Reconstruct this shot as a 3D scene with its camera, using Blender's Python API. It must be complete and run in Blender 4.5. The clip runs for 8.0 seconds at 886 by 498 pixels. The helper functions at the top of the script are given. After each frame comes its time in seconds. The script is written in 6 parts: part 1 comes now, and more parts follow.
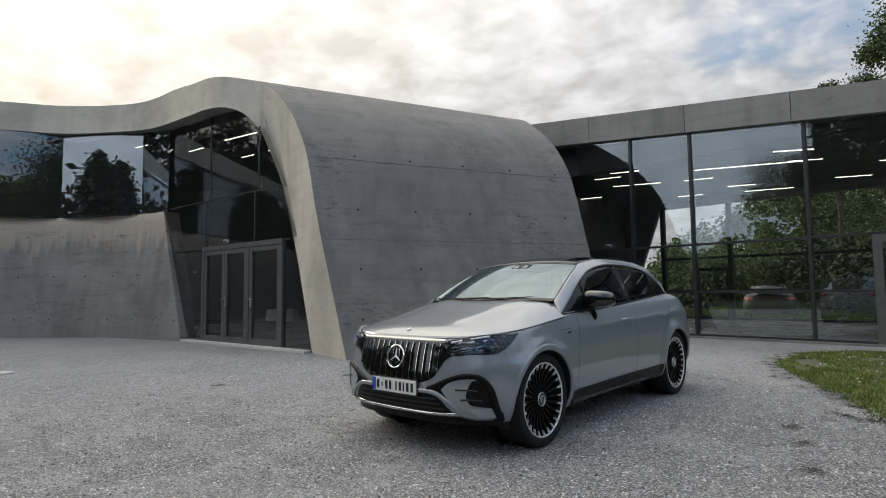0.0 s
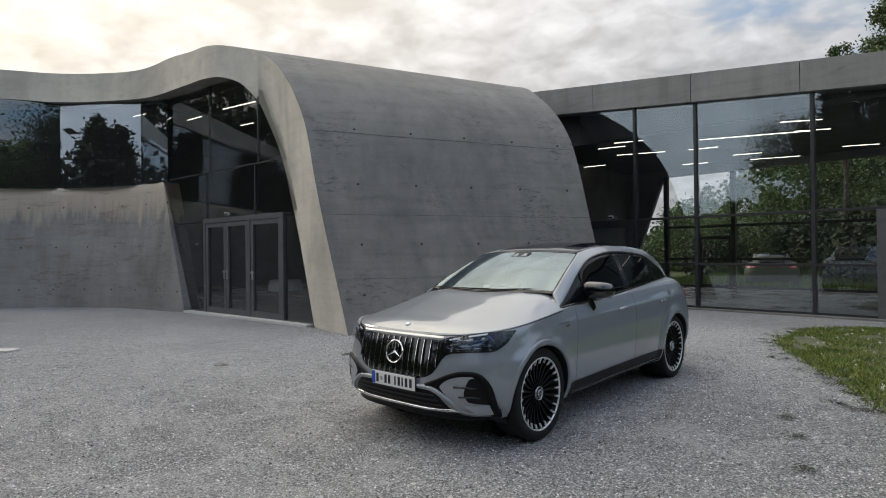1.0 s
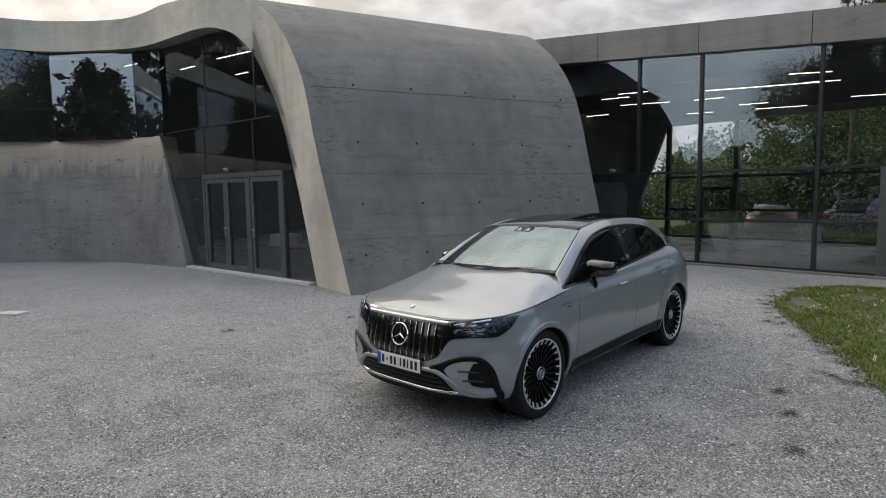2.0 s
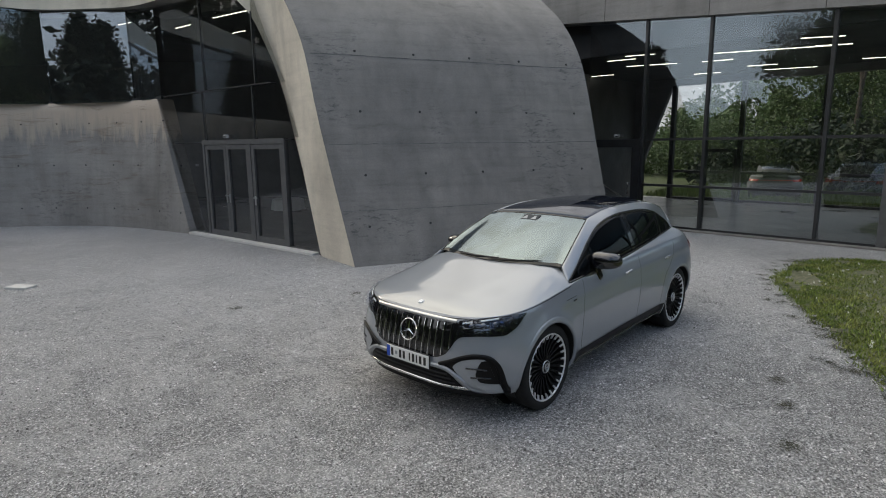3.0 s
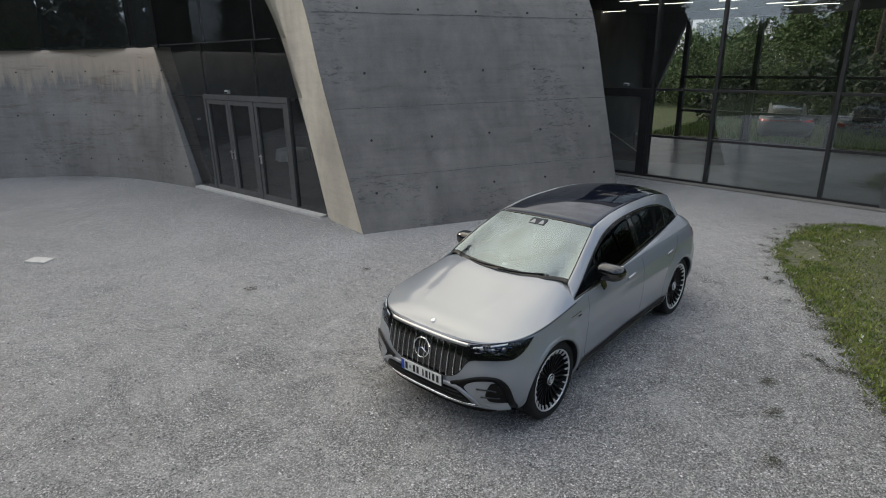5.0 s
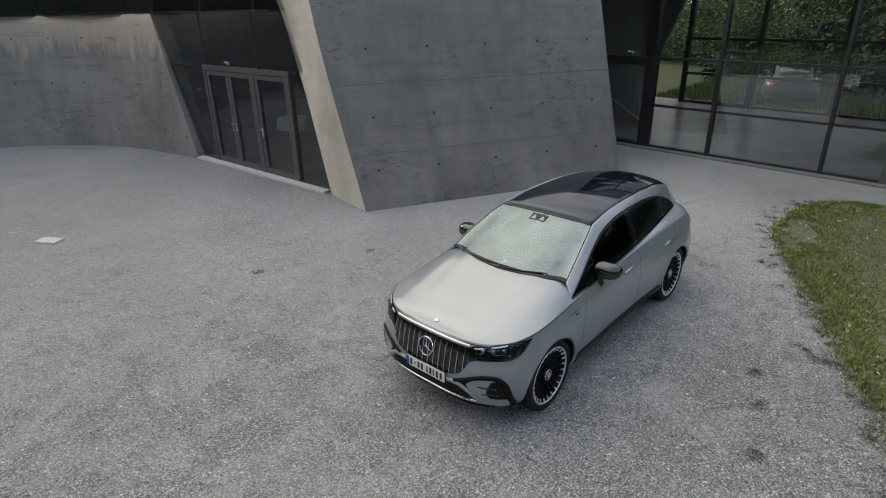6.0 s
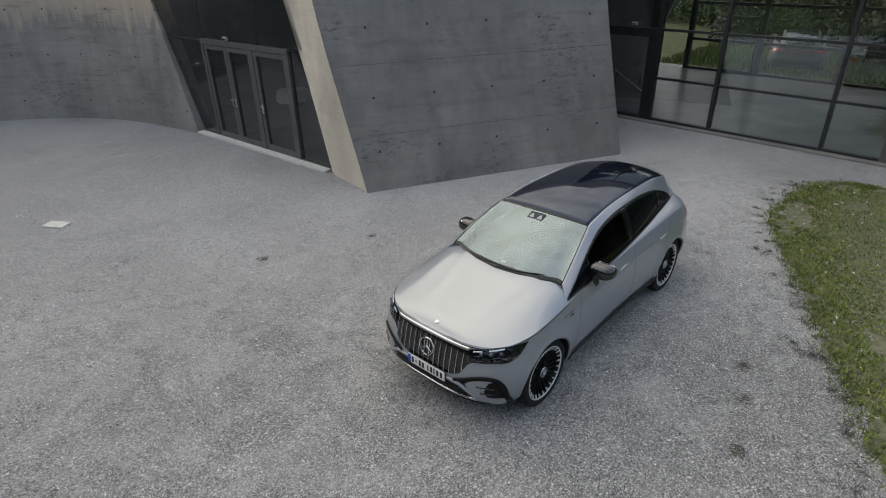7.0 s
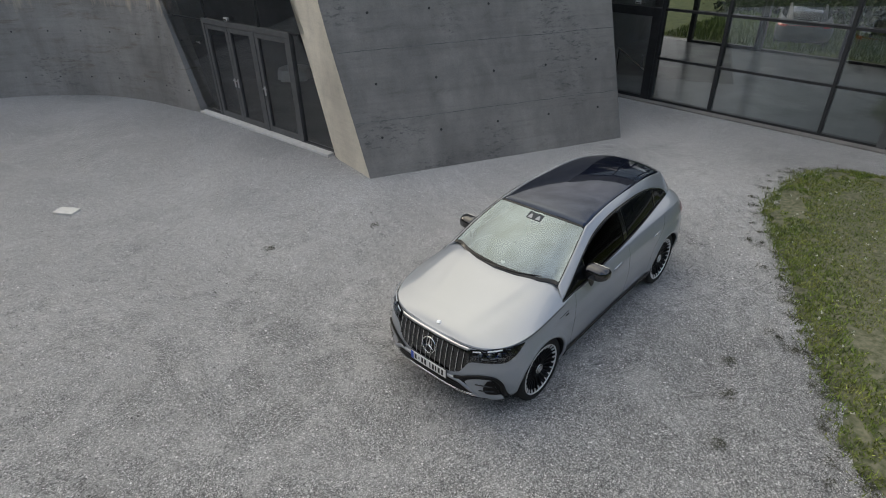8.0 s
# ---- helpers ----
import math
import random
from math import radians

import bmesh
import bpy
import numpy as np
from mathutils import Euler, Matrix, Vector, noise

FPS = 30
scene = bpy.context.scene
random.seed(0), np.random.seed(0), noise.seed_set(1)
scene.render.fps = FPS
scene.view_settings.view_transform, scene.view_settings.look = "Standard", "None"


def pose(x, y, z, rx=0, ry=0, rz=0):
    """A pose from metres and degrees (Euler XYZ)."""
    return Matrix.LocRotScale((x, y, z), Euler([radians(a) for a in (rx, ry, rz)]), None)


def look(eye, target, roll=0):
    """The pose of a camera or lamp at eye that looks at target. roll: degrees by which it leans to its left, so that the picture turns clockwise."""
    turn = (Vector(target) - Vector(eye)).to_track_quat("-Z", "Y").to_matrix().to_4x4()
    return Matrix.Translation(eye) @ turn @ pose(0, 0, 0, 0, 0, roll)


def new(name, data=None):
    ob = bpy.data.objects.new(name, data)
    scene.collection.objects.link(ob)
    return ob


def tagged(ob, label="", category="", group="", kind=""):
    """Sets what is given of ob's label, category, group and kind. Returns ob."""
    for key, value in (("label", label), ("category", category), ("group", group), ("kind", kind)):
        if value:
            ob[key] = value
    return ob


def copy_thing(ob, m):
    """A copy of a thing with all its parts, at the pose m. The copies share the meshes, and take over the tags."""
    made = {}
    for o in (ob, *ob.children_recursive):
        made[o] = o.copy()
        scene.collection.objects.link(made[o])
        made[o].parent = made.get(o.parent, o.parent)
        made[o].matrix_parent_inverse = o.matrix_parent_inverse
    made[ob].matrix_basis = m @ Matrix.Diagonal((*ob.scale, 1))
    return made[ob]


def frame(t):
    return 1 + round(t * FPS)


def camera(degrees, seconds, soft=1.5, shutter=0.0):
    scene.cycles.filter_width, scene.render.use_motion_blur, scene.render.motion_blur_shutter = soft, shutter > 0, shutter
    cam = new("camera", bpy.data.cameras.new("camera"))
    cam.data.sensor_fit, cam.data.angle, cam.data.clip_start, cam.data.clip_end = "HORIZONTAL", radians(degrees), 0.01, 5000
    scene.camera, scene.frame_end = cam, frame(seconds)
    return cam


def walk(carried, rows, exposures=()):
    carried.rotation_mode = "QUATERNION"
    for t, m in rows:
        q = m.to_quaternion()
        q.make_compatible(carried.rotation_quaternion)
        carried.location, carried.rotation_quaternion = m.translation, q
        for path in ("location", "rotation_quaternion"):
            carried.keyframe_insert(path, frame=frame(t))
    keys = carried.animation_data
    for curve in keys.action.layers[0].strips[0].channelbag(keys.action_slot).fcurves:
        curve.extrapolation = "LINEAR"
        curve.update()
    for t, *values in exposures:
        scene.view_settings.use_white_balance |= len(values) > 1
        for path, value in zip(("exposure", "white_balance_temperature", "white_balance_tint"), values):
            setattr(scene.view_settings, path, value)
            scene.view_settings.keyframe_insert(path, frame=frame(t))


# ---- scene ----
cam = camera(75.8, 8.0, soft=1.0)
PATH = [
    (0, (0.259, 0.315, 1.297), (0.165, 2.308, 1.441), -0.7),
    (0.5, (0.285, 0.327, 1.407), (0.186, 2.322, 1.503), -0.7),
    (1, (0.296, 0.33, 1.585), (0.191, 2.327, 1.593), -0.7),
    (1.5, (0.288, 0.327, 1.755), (0.183, 2.322, 1.661), -0.8),
    (3, (0.19, 0.34, 2.321), (0.086, 2.305, 1.962), -0.7),
    (3.5, (0.17, 0.364, 2.503), (0.063, 2.317, 2.087), -0.7),
    (4, (0.148, 0.387, 2.727), (0.037, 2.326, 2.248), -0.8),
    (4.5, (0.134, 0.394, 2.993), (0.021, 2.313, 2.44), -0.9),
    (6, (0.114, 0.379, 3.771), (-0.003, 2.215, 2.986), -1.1),
    (6.5, (0.121, 0.401, 4.003), (0.001, 2.207, 3.152), -1.1),
    (7, (0.136, 0.42, 4.265), (0.015, 2.192, 3.346), -1.3),
    (7.5, (0.138, 0.401, 4.517), (0.017, 2.142, 3.54), -1.3),
    (8, (0.141, 0.388, 4.746), (0.018, 2.1, 3.72), -1.2),
]
walk(cam, [(t, look(eye, target, roll)) for t, eye, target, roll in PATH])

# ---- world and light ----
SUN_DIR = Vector((-0.76, 0.58, 0.37)).normalized()
scene.view_settings.exposure = 0.32


def build_world():
    """Broken evening cloud over a pale blue sky, brightest round the veiled sun."""
    w = bpy.data.worlds.new("sky")
    scene.world = w
    w.use_nodes = True
    nt = w.node_tree
    nt.nodes.clear()
    N, L = nt.nodes.new, nt.links.new
    out, bg = N("ShaderNodeOutputWorld"), N("ShaderNodeBackground")
    sky = N("ShaderNodeTexSky")
    sky.sky_type, sky.sun_disc = "NISHITA", False
    sky.sun_elevation = math.asin(SUN_DIR.z)
    sky.sun_rotation = math.atan2(SUN_DIR.x, SUN_DIR.y)
    co = N("ShaderNodeTexCoord")
    sep = N("ShaderNodeSeparateXYZ")
    L(co.outputs["Generated"], sep.inputs[0])

    def m(op, a, b=None, clamp=False):
        n = N("ShaderNodeMath")
        n.operation, n.use_clamp = op, clamp
        for i, v in enumerate((a, b)):
            if v is None:
                continue
            if isinstance(v, (int, float)):
                n.inputs[i].default_value = v
            else:
                L(v, n.inputs[i])
        return n.outputs[0]

    # clouds lie on a flat layer high overhead
    hz = m("ADD", m("MAXIMUM", sep.outputs[2], 0.0), 0.3)
    flat = N("ShaderNodeCombineXYZ")
    L(m("DIVIDE", sep.outputs[0], hz), flat.inputs[0])
    L(m("DIVIDE", sep.outputs[1], hz), flat.inputs[1])

    def clouds(scale, detail, rough, dist, off):
        mp = N("ShaderNodeMapping")
        mp.inputs["Location"].default_value = off
        mp.inputs["Rotation"].default_value = (0, 0, 0.5)
        mp.inputs["Scale"].default_value = (1.0, 1.1, 1)
        L(flat.outputs[0], mp.inputs[0])
        n = N("ShaderNodeTexNoise")
        n.inputs["Scale"].default_value, n.inputs["Detail"].default_value = scale, detail
        n.inputs["Roughness"].default_value, n.inputs["Distortion"].default_value = rough, dist
        L(mp.outputs[0], n.inputs["Vector"])
        return n.outputs[0]

    big = clouds(1.3, 4, 0.5, 0.15, (3.1, 0.4, 0))
    fine = clouds(8.5, 3, 0.5, 0.25, (0.7, 5.2, 0))
    cover = N("ShaderNodeMapRange")
    cover.inputs[1].default_value, cover.inputs[2].default_value = 0.30, 0.44
    # the cloud thins out towards the south
    L(m("ADD", m("ADD", m("MULTIPLY", big, 0.7), m("MULTIPLY", fine, 0.3)), m("MULTIPLY", m("ADD", m("SUBTRACT", m("SUBTRACT", sep.outputs[1], 0.55), m("MULTIPLY", sep.outputs[0], 0.9)), m("MULTIPLY", m("MINIMUM", sep.outputs[1], 0.0), 0.35)), 0.1)), cover.inputs[0])
    shade = N("ShaderNodeValToRGB")
    shade.color_ramp.elements[0].position, shade.color_ramp.elements[0].color = 0.38, (0.365, 0.375, 0.395, 1)
    shade.color_ramp.elements[1].position, shade.color_ramp.elements[1].color = 0.64, (0.62, 0.63, 0.66, 1)
    L(m("ADD", m("MULTIPLY", fine, 0.68), m("MULTIPLY", big, 0.32)), shade.inputs[0])
    # glow of the sun behind the cloud
    dot = N("ShaderNodeVectorMath")
    dot.operation = "DOT_PRODUCT"
    dot.inputs[1].default_value = SUN_DIR
    L(co.outputs["Generated"], dot.inputs[0])
    d = m("MAXIMUM", dot.outputs["Value"], 0.0)
    glow = m("ADD", m("ADD", m("MULTIPLY", m("POWER", d, 2), 0.3), m("MULTIPLY", m("POWER", d, 14), 0.1)), m("MULTIPLY", m("POWER", d, 90), 0.4))
    # the veil of lit cloud spreads upwards from it
    veil = N("ShaderNodeVectorMath")
    veil.operation = "DOT_PRODUCT"
    veil.inputs[1].default_value = Vector((-0.28, 0.5, 0.82)).normalized()
    L(co.outputs["Generated"], veil.inputs[0])
    vcol = N("ShaderNodeVectorMath")
    vcol.operation = "SCALE"
    vcol.inputs[0].default_value = (0.96, 0.86, 0.56)
    L(m("MULTIPLY", m("POWER", m("MAXIMUM", veil.outputs["Value"], 0.0), 14), 0.56), vcol.inputs["Scale"])
    # a clear, bright stretch low in the west-south-west
    gap = N("ShaderNodeVectorMath")
    gap.operation = "DOT_PRODUCT"
    gap.inputs[1].default_value = Vector((-0.86, -0.46, 0.27)).normalized()
    L(co.outputs["Generated"], gap.inputs[0])
    bcol = N("ShaderNodeVectorMath")
    bcol.operation = "SCALE"
    bcol.inputs[0].default_value = (0.74, 0.84, 0.95)
    L(m("MULTIPLY", m("POWER", m("MAXIMUM", gap.outputs["Value"], 0.0), 14), 0.65), bcol.inputs["Scale"])
    gcol = N("ShaderNodeVectorMath")
    gcol.operation = "SCALE"
    gcol.inputs[0].default_value = (1.0, 0.78, 0.46)
    L(glow, gcol.inputs["Scale"])
    lit = N("ShaderNodeVectorMath")
    L(shade.outputs[0], lit.inputs[0])
    both = N("ShaderNodeVectorMath")
    L(gcol.outputs[0], both.inputs[0])
    L(vcol.outputs[0], both.inputs[1])
    L(both.outputs[0], lit.inputs[1])
    blue = N("ShaderNodeVectorMath")
    blue.operation = "SCALE"
    blue.inputs["Scale"].default_value = 0.14
    L(sky.outputs[0], blue.inputs[0])
    mix = N("ShaderNodeMix")
    mix.data_type = "RGBA"
    L(cover.outputs[0], mix.inputs["Factor"])
    L(blue.outputs[0], mix.inputs["A"])
    L(lit.outputs[0], mix.inputs["B"])
    # brighter overhead, and again in the thin band along the horizon
    rise = N("ShaderNodeVectorMath")
    rise.operation = "SCALE"
    L(mix.outputs["Result"], rise.inputs[0])
    L(m("ADD", m("ADD", 0.5, m("MULTIPLY", m("MAXIMUM", sep.outputs[2], 0.0), 1.7)), m("MULTIPLY", m("POWER", m("SUBTRACT", 1.0, m("MAXIMUM", sep.outputs[2], 0.0)), 14), 0.45)), rise.inputs["Scale"])
    total = N("ShaderNodeVectorMath")
    L(rise.outputs[0], total.inputs[0])
    L(bcol.outputs[0], total.inputs[1])
    L(total.outputs[0], bg.inputs[0])
    bg.inputs[1].default_value = 0.98
    L(bg.outputs[0], out.inputs[0])


build_world()
sun = new("sun", bpy.data.lights.new("sun", "SUN"))
sun.data.energy, sun.data.angle, sun.data.color = 0.8, radians(24), (1.0, 0.88, 0.72)
sun.matrix_world = look(SUN_DIR * 60, (0, 0, 0))

# ---- materials ----
def material(name, rgb=(0.5, 0.5, 0.5), rough=0.5, metal=0.0, **more):
    mt = bpy.data.materials.new(name)
    mt.use_nodes = True
    b = mt.node_tree.nodes["Principled BSDF"]
    b.inputs["Base Color"].default_value = (*rgb, 1)
    b.inputs["Roughness"].default_value = rough
    b.inputs["Metallic"].default_value = metal
    for k, v in more.items():
        b.inputs[k.replace("_", " ")].default_value = v
    return mt


class Net:
    """A small writer of node networks for one material."""

    def __init__(self, mt):
        self.t, self.b = mt.node_tree, mt.node_tree.nodes["Principled BSDF"]

    def n(self, kind, **props):
        node = self.t.nodes.new(kind)
        for k, v in props.items():
            if k in node.inputs:
                node.inputs[k].default_value = v
        return node

    def link(self, a, b):
        self.t.links.new(a, b)

    def coords(self, scale=(1, 1, 1), rot=(0, 0, 0)):
        c, mp = self.n("ShaderNodeTexCoord"), self.n("ShaderNodeMapping")
        mp.inputs["Scale"].default_value, mp.inputs["Rotation"].default_value = scale, rot
        self.link(c.outputs["Object"], mp.inputs[0])
        return mp.outputs[0]

    def noise(self, scale, detail=4, rough=0.55, at=None, dist=0.0):
        t = self.n("ShaderNodeTexNoise", Scale=scale, Detail=detail, Roughness=rough, Distortion=dist)
        self.link(at or self.coords(), t.inputs["Vector"])
        return t.outputs[0]

    def voronoi(self, scale, at=None, out="Distance", feature="F1"):
        t = self.n("ShaderNodeTexVoronoi", Scale=scale)
        t.feature = feature
        self.link(at or self.coords(), t.inputs["Vector"])
        return t.outputs[out]

    def ramp(self, fac, *stops):
        r = self.n("ShaderNodeValToRGB")
        e = r.color_ramp.elements
        while len(e) < len(stops):
            e.new(0.5)
        for el, (p, c) in zip(e, stops):
            el.position, el.color = p, ((c, c, c, 1) if isinstance(c, (int, float)) else (*c, 1))
        self.link(fac, r.inputs[0])
        return r.outputs[0]

    def mix(self, a, b, fac, blend="MIX"):
        x = self.n("ShaderNodeMix")
        x.data_type, x.blend_type = "RGBA", blend
        for key, v in (("Factor", fac), ("A", a), ("B", b)):
            if isinstance(v, (int, float)):
                x.inputs[key].default_value = v
            elif isinstance(v, tuple):
                x.inputs[key].default_value = (*v, 1)
            else:
                self.link(v, x.inputs[key])
        return x.outputs["Result"]

    def math(self, op, a, b=0.0):
        x = self.n("ShaderNodeMath")
        x.operation = op
        for i, v in enumerate((a, b)):
            if isinstance(v, (int, float)):
                x.inputs[i].default_value = v
            else:
                self.link(v, x.inputs[i])
        return x.outputs[0]

    def bump(self, height, strength=0.3, distance=0.01, base=None):
        x = self.n("ShaderNodeBump", Strength=strength, Distance=distance)
        self.link(height, x.inputs["Height"])
        if base:
            self.link(base, x.inputs["Normal"])
        return x.outputs[0]

    def put(self, key, out):
        self.link(out, self.b.inputs[key])


def concrete(name, tone=0.34, warm=(1.0, 0.98, 0.95), rough_spots=0.0, lime=0.0, stain=1.0):
    """Cast concrete with board marks, damp streaks, blotches and pin holes."""
    mt = material(name, rough=0.8)
    k = Net(mt)
    broad = k.noise(0.45, 5, 0.6, dist=0.5)
    streak = k.noise(1.0, 5, 0.6, k.coords((2.6, 2.6, 0.16)))
    boards = k.noise(1.0, 6, 0.7, k.coords((0.5, 0.5, 9.0)))
    blot = k.noise(1.0, 6, 0.7, k.coords((1.3, 1.3, 4.5)), 0.6)
    fine = k.noise(38, 4, 0.7)
    c = k.ramp(broad, (0.25, tuple(tone * 0.62 * w for w in warm)), (0.5, tuple(tone * w for w in warm)), (0.75, tuple(tone * 1.32 * w for w in warm)))
    c = k.mix(c, k.ramp(streak, (0.3, 0.6), (0.5, 1.0), (0.72, 1.25)), 0.4 * stain, "MULTIPLY")
    c = k.mix(c, k.ramp(boards, (0.32, 0.72), (0.5, 1.0), (0.75, 1.1)), 0.45 * stain, "MULTIPLY")
    c = k.mix(c, k.ramp(blot, (0.28, 0.5), (0.42, 0.95), (0.6, 1.0), (0.75, 1.15)), 0.55 * stain, "MULTIPLY")
    c = k.mix(c, k.ramp(fine, (0.3, 0.82), (0.6, 1.06)), 0.75, "MULTIPLY")
    pits = k.ramp(k.voronoi(9.0), (0.0, 0.4), (0.05, 1.0))
    c = k.mix(c, pits, 0.5, "MULTIPLY")
    if rough_spots:
        # patches of ragged, dark honeycombing in short level dashes
        where = k.ramp(k.noise(0.62, 3, 0.5, dist=0.3), (0.52, 0.0), (0.62, 1.0))
        dash = k.ramp(k.noise(1.0, 7, 0.75, k.coords((5.0, 5.0, 17.0)), 0.3), (0.40, 1.0), (0.47, 0.0))
        c = k.mix(c, (tone * 0.3, tone * 0.3, tone * 0.31), k.math("MULTIPLY", k.math("MULTIPLY", where, dash), rough_spots))
        # scoured pale veils
        veil = k.ramp(k.noise(1.0, 5, 0.6, k.coords((1.6, 1.6, 0.5)), 1.2), (0.56, 0.0), (0.72, 1.0))
        c = k.mix(c, tuple(tone * 1.6 * w for w in warm), k.math("MULTIPLY", veil, 0.14))
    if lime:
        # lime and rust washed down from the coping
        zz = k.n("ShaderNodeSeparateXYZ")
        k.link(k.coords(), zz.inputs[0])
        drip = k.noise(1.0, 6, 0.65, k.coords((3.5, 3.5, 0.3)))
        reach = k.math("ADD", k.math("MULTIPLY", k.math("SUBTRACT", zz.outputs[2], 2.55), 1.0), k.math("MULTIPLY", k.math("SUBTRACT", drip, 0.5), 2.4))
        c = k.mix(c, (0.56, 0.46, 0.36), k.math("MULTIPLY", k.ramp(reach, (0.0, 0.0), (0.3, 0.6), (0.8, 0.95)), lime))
        rust = k.ramp(k.noise(1.0, 6, 0.7, k.coords((0.7, 0.7, 5.0)), 0.4), (0.56, 0.0), (0.68, 1.0))
        c = k.mix(c, (0.13, 0.085, 0.05), k.math("MULTIPLY", k.math("MULTIPLY", rust, k.ramp(zz.outputs[2], (0.0, 0.0), (1.0, 1.0))), 0.45))
    k.put("Base Color", c)
    k.put("Roughness", k.ramp(broad, (0.3, 0.62), (0.7, 0.85)))
    k.put("Normal", k.bump(fine, 0.25, 0.006, k.bump(boards, 0.25, 0.012)))
    return mt


def gravel_material():
    """Crushed stone: bare grain in places, pale dusty cover in others, painted lighter towards back and left."""
    mt = material("gravel", rough=0.9)
    k = Net(mt)
    grain = k.voronoi(92, out="Color")
    small = k.voronoi(200, out="Color")
    cell = k.voronoi(92)
    cell2 = k.voronoi(200)
    broad = k.noise(0.3, 6, 0.62, dist=0.6)
    mid = k.noise(1.5, 7, 0.68, dist=0.7)
    lump = k.noise(34, 6, 0.8)
    patch = k.noise(5.0, 7, 0.75, dist=0.5)
    c = k.ramp(grain, (0.0, (0.07, 0.07, 0.07)), (0.38, (0.25, 0.25, 0.25)), (0.72, (0.485, 0.485, 0.485)), (0.93, (0.82, 0.823, 0.826)), (1.0, (0.98, 0.98, 0.97)))
    c = k.mix(c, k.ramp(small, (0.1, 0.48), (0.5, 1.0), (0.95, 1.52)), 0.95, "MULTIPLY")
    c = k.mix(c, k.ramp(lump, (0.34, 0.45), (0.5, 1.0), (0.66, 1.35)), 0.45, "MULTIPLY")
    c = k.mix(c, k.ramp(patch, (0.32, 0.66), (0.5, 1.0), (0.68, 1.25)), 0.65, "MULTIPLY")
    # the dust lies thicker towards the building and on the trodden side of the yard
    # dusty cover by the building; its paling to back and left also paints light
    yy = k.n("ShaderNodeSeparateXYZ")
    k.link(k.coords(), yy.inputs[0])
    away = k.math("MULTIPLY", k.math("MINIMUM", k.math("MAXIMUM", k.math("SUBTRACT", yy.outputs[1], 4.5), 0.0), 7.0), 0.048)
    pale_lift = k.ramp(k.math("ADD", k.math("SUBTRACT", k.math("MULTIPLY", mid, 1.35), 0.3), k.math("ADD", k.math("MULTIPLY", lump, 0.25), k.math("ADD", away, k.math("MULTIPLY", k.math("MAXIMUM", k.math("MINIMUM", yy.outputs[0], 3.0), -5.0), -0.021)))), (0.46, 0.0), (0.7, 0.85))
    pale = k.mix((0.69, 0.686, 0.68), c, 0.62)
    c = k.mix(c, pale, pale_lift)
    c = k.mix(c, k.ramp(broad, (0.3, 0.74), (0.52, 0.94), (0.75, 1.12)), 0.9, "MULTIPLY")
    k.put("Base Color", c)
    h = k.math("ADD", cell, k.math("MULTIPLY", cell2, 0.5))
    k.put("Normal", k.bump(h, 1.0, 0.013, k.bump(k.math("ADD", mid, k.math("MULTIPLY", lump, 0.3)), 0.6, 0.05)))
    return mt


def tinted(name, a, b, scale, rough=0.6, metal=0.0, bump=0.0, detail=4, **more):
    """A surface whose colour wanders between two tones."""
    mt = material(name, rough=rough, metal=metal, **more)
    k = Net(mt)
    n = k.noise(scale, detail, 0.6)
    k.put("Base Color", k.ramp(n, (0.3, a), (0.7, b)))
    if bump:
        k.put("Normal", k.bump(n, bump, 0.01))
    return mt


def glass_material(name, tint=(0.8, 0.84, 0.83), ior=1.6, rough=0.0, share=0.0, cast=(0.92, 0.96, 1.0), pale_lift=0.0):
    """A thin pane: what passes is tinted, what is mirrored follows the angle."""
    mt = bpy.data.materials.new(name)
    mt.use_nodes = True
    t = mt.node_tree
    t.nodes.clear()
    out, mixer = t.nodes.new("ShaderNodeOutputMaterial"), t.nodes.new("ShaderNodeMixShader")
    tr, gl, fr = t.nodes.new("ShaderNodeBsdfTransparent"), t.nodes.new("ShaderNodeBsdfGlossy"), t.nodes.new("ShaderNodeFresnel")
    tr.inputs[0].default_value = (*tint, 1)
    gl.inputs["Color"].default_value = (*cast, 1)
    gl.inputs["Roughness"].default_value = rough
    fr.inputs[0].default_value = ior
    add = t.nodes.new("ShaderNodeMath")
    add.operation, add.use_clamp = "ADD", True
    add.inputs[1].default_value = share
    t.links.new(fr.outputs[0], add.inputs[0])
    t.links.new(add.outputs[0], mixer.inputs[0])
    t.links.new(tr.outputs[0], mixer.inputs[1])
    t.links.new(gl.outputs[0], mixer.inputs[2])
    if pale_lift:
        # a thin pale film, added to lift the dark panes as haze would
        film, over = t.nodes.new("ShaderNodeBsdfDiffuse"), t.nodes.new("ShaderNodeMixShader")
        film.inputs[0].default_value = (0.6, 0.58, 0.55, 1)
        over.inputs[0].default_value = pale_lift
        t.links.new(mixer.outputs[0], over.inputs[1])
        t.links.new(film.outputs[0], over.inputs[2])
        t.links.new(over.outputs[0], out.inputs[0])
    else:
        t.links.new(mixer.outputs[0], out.inputs[0])
    return mt


def glowing(name, rgb, strength):
    return material(name, rgb, 0.4, Emission_Color=(*rgb, 1), Emission_Strength=strength)


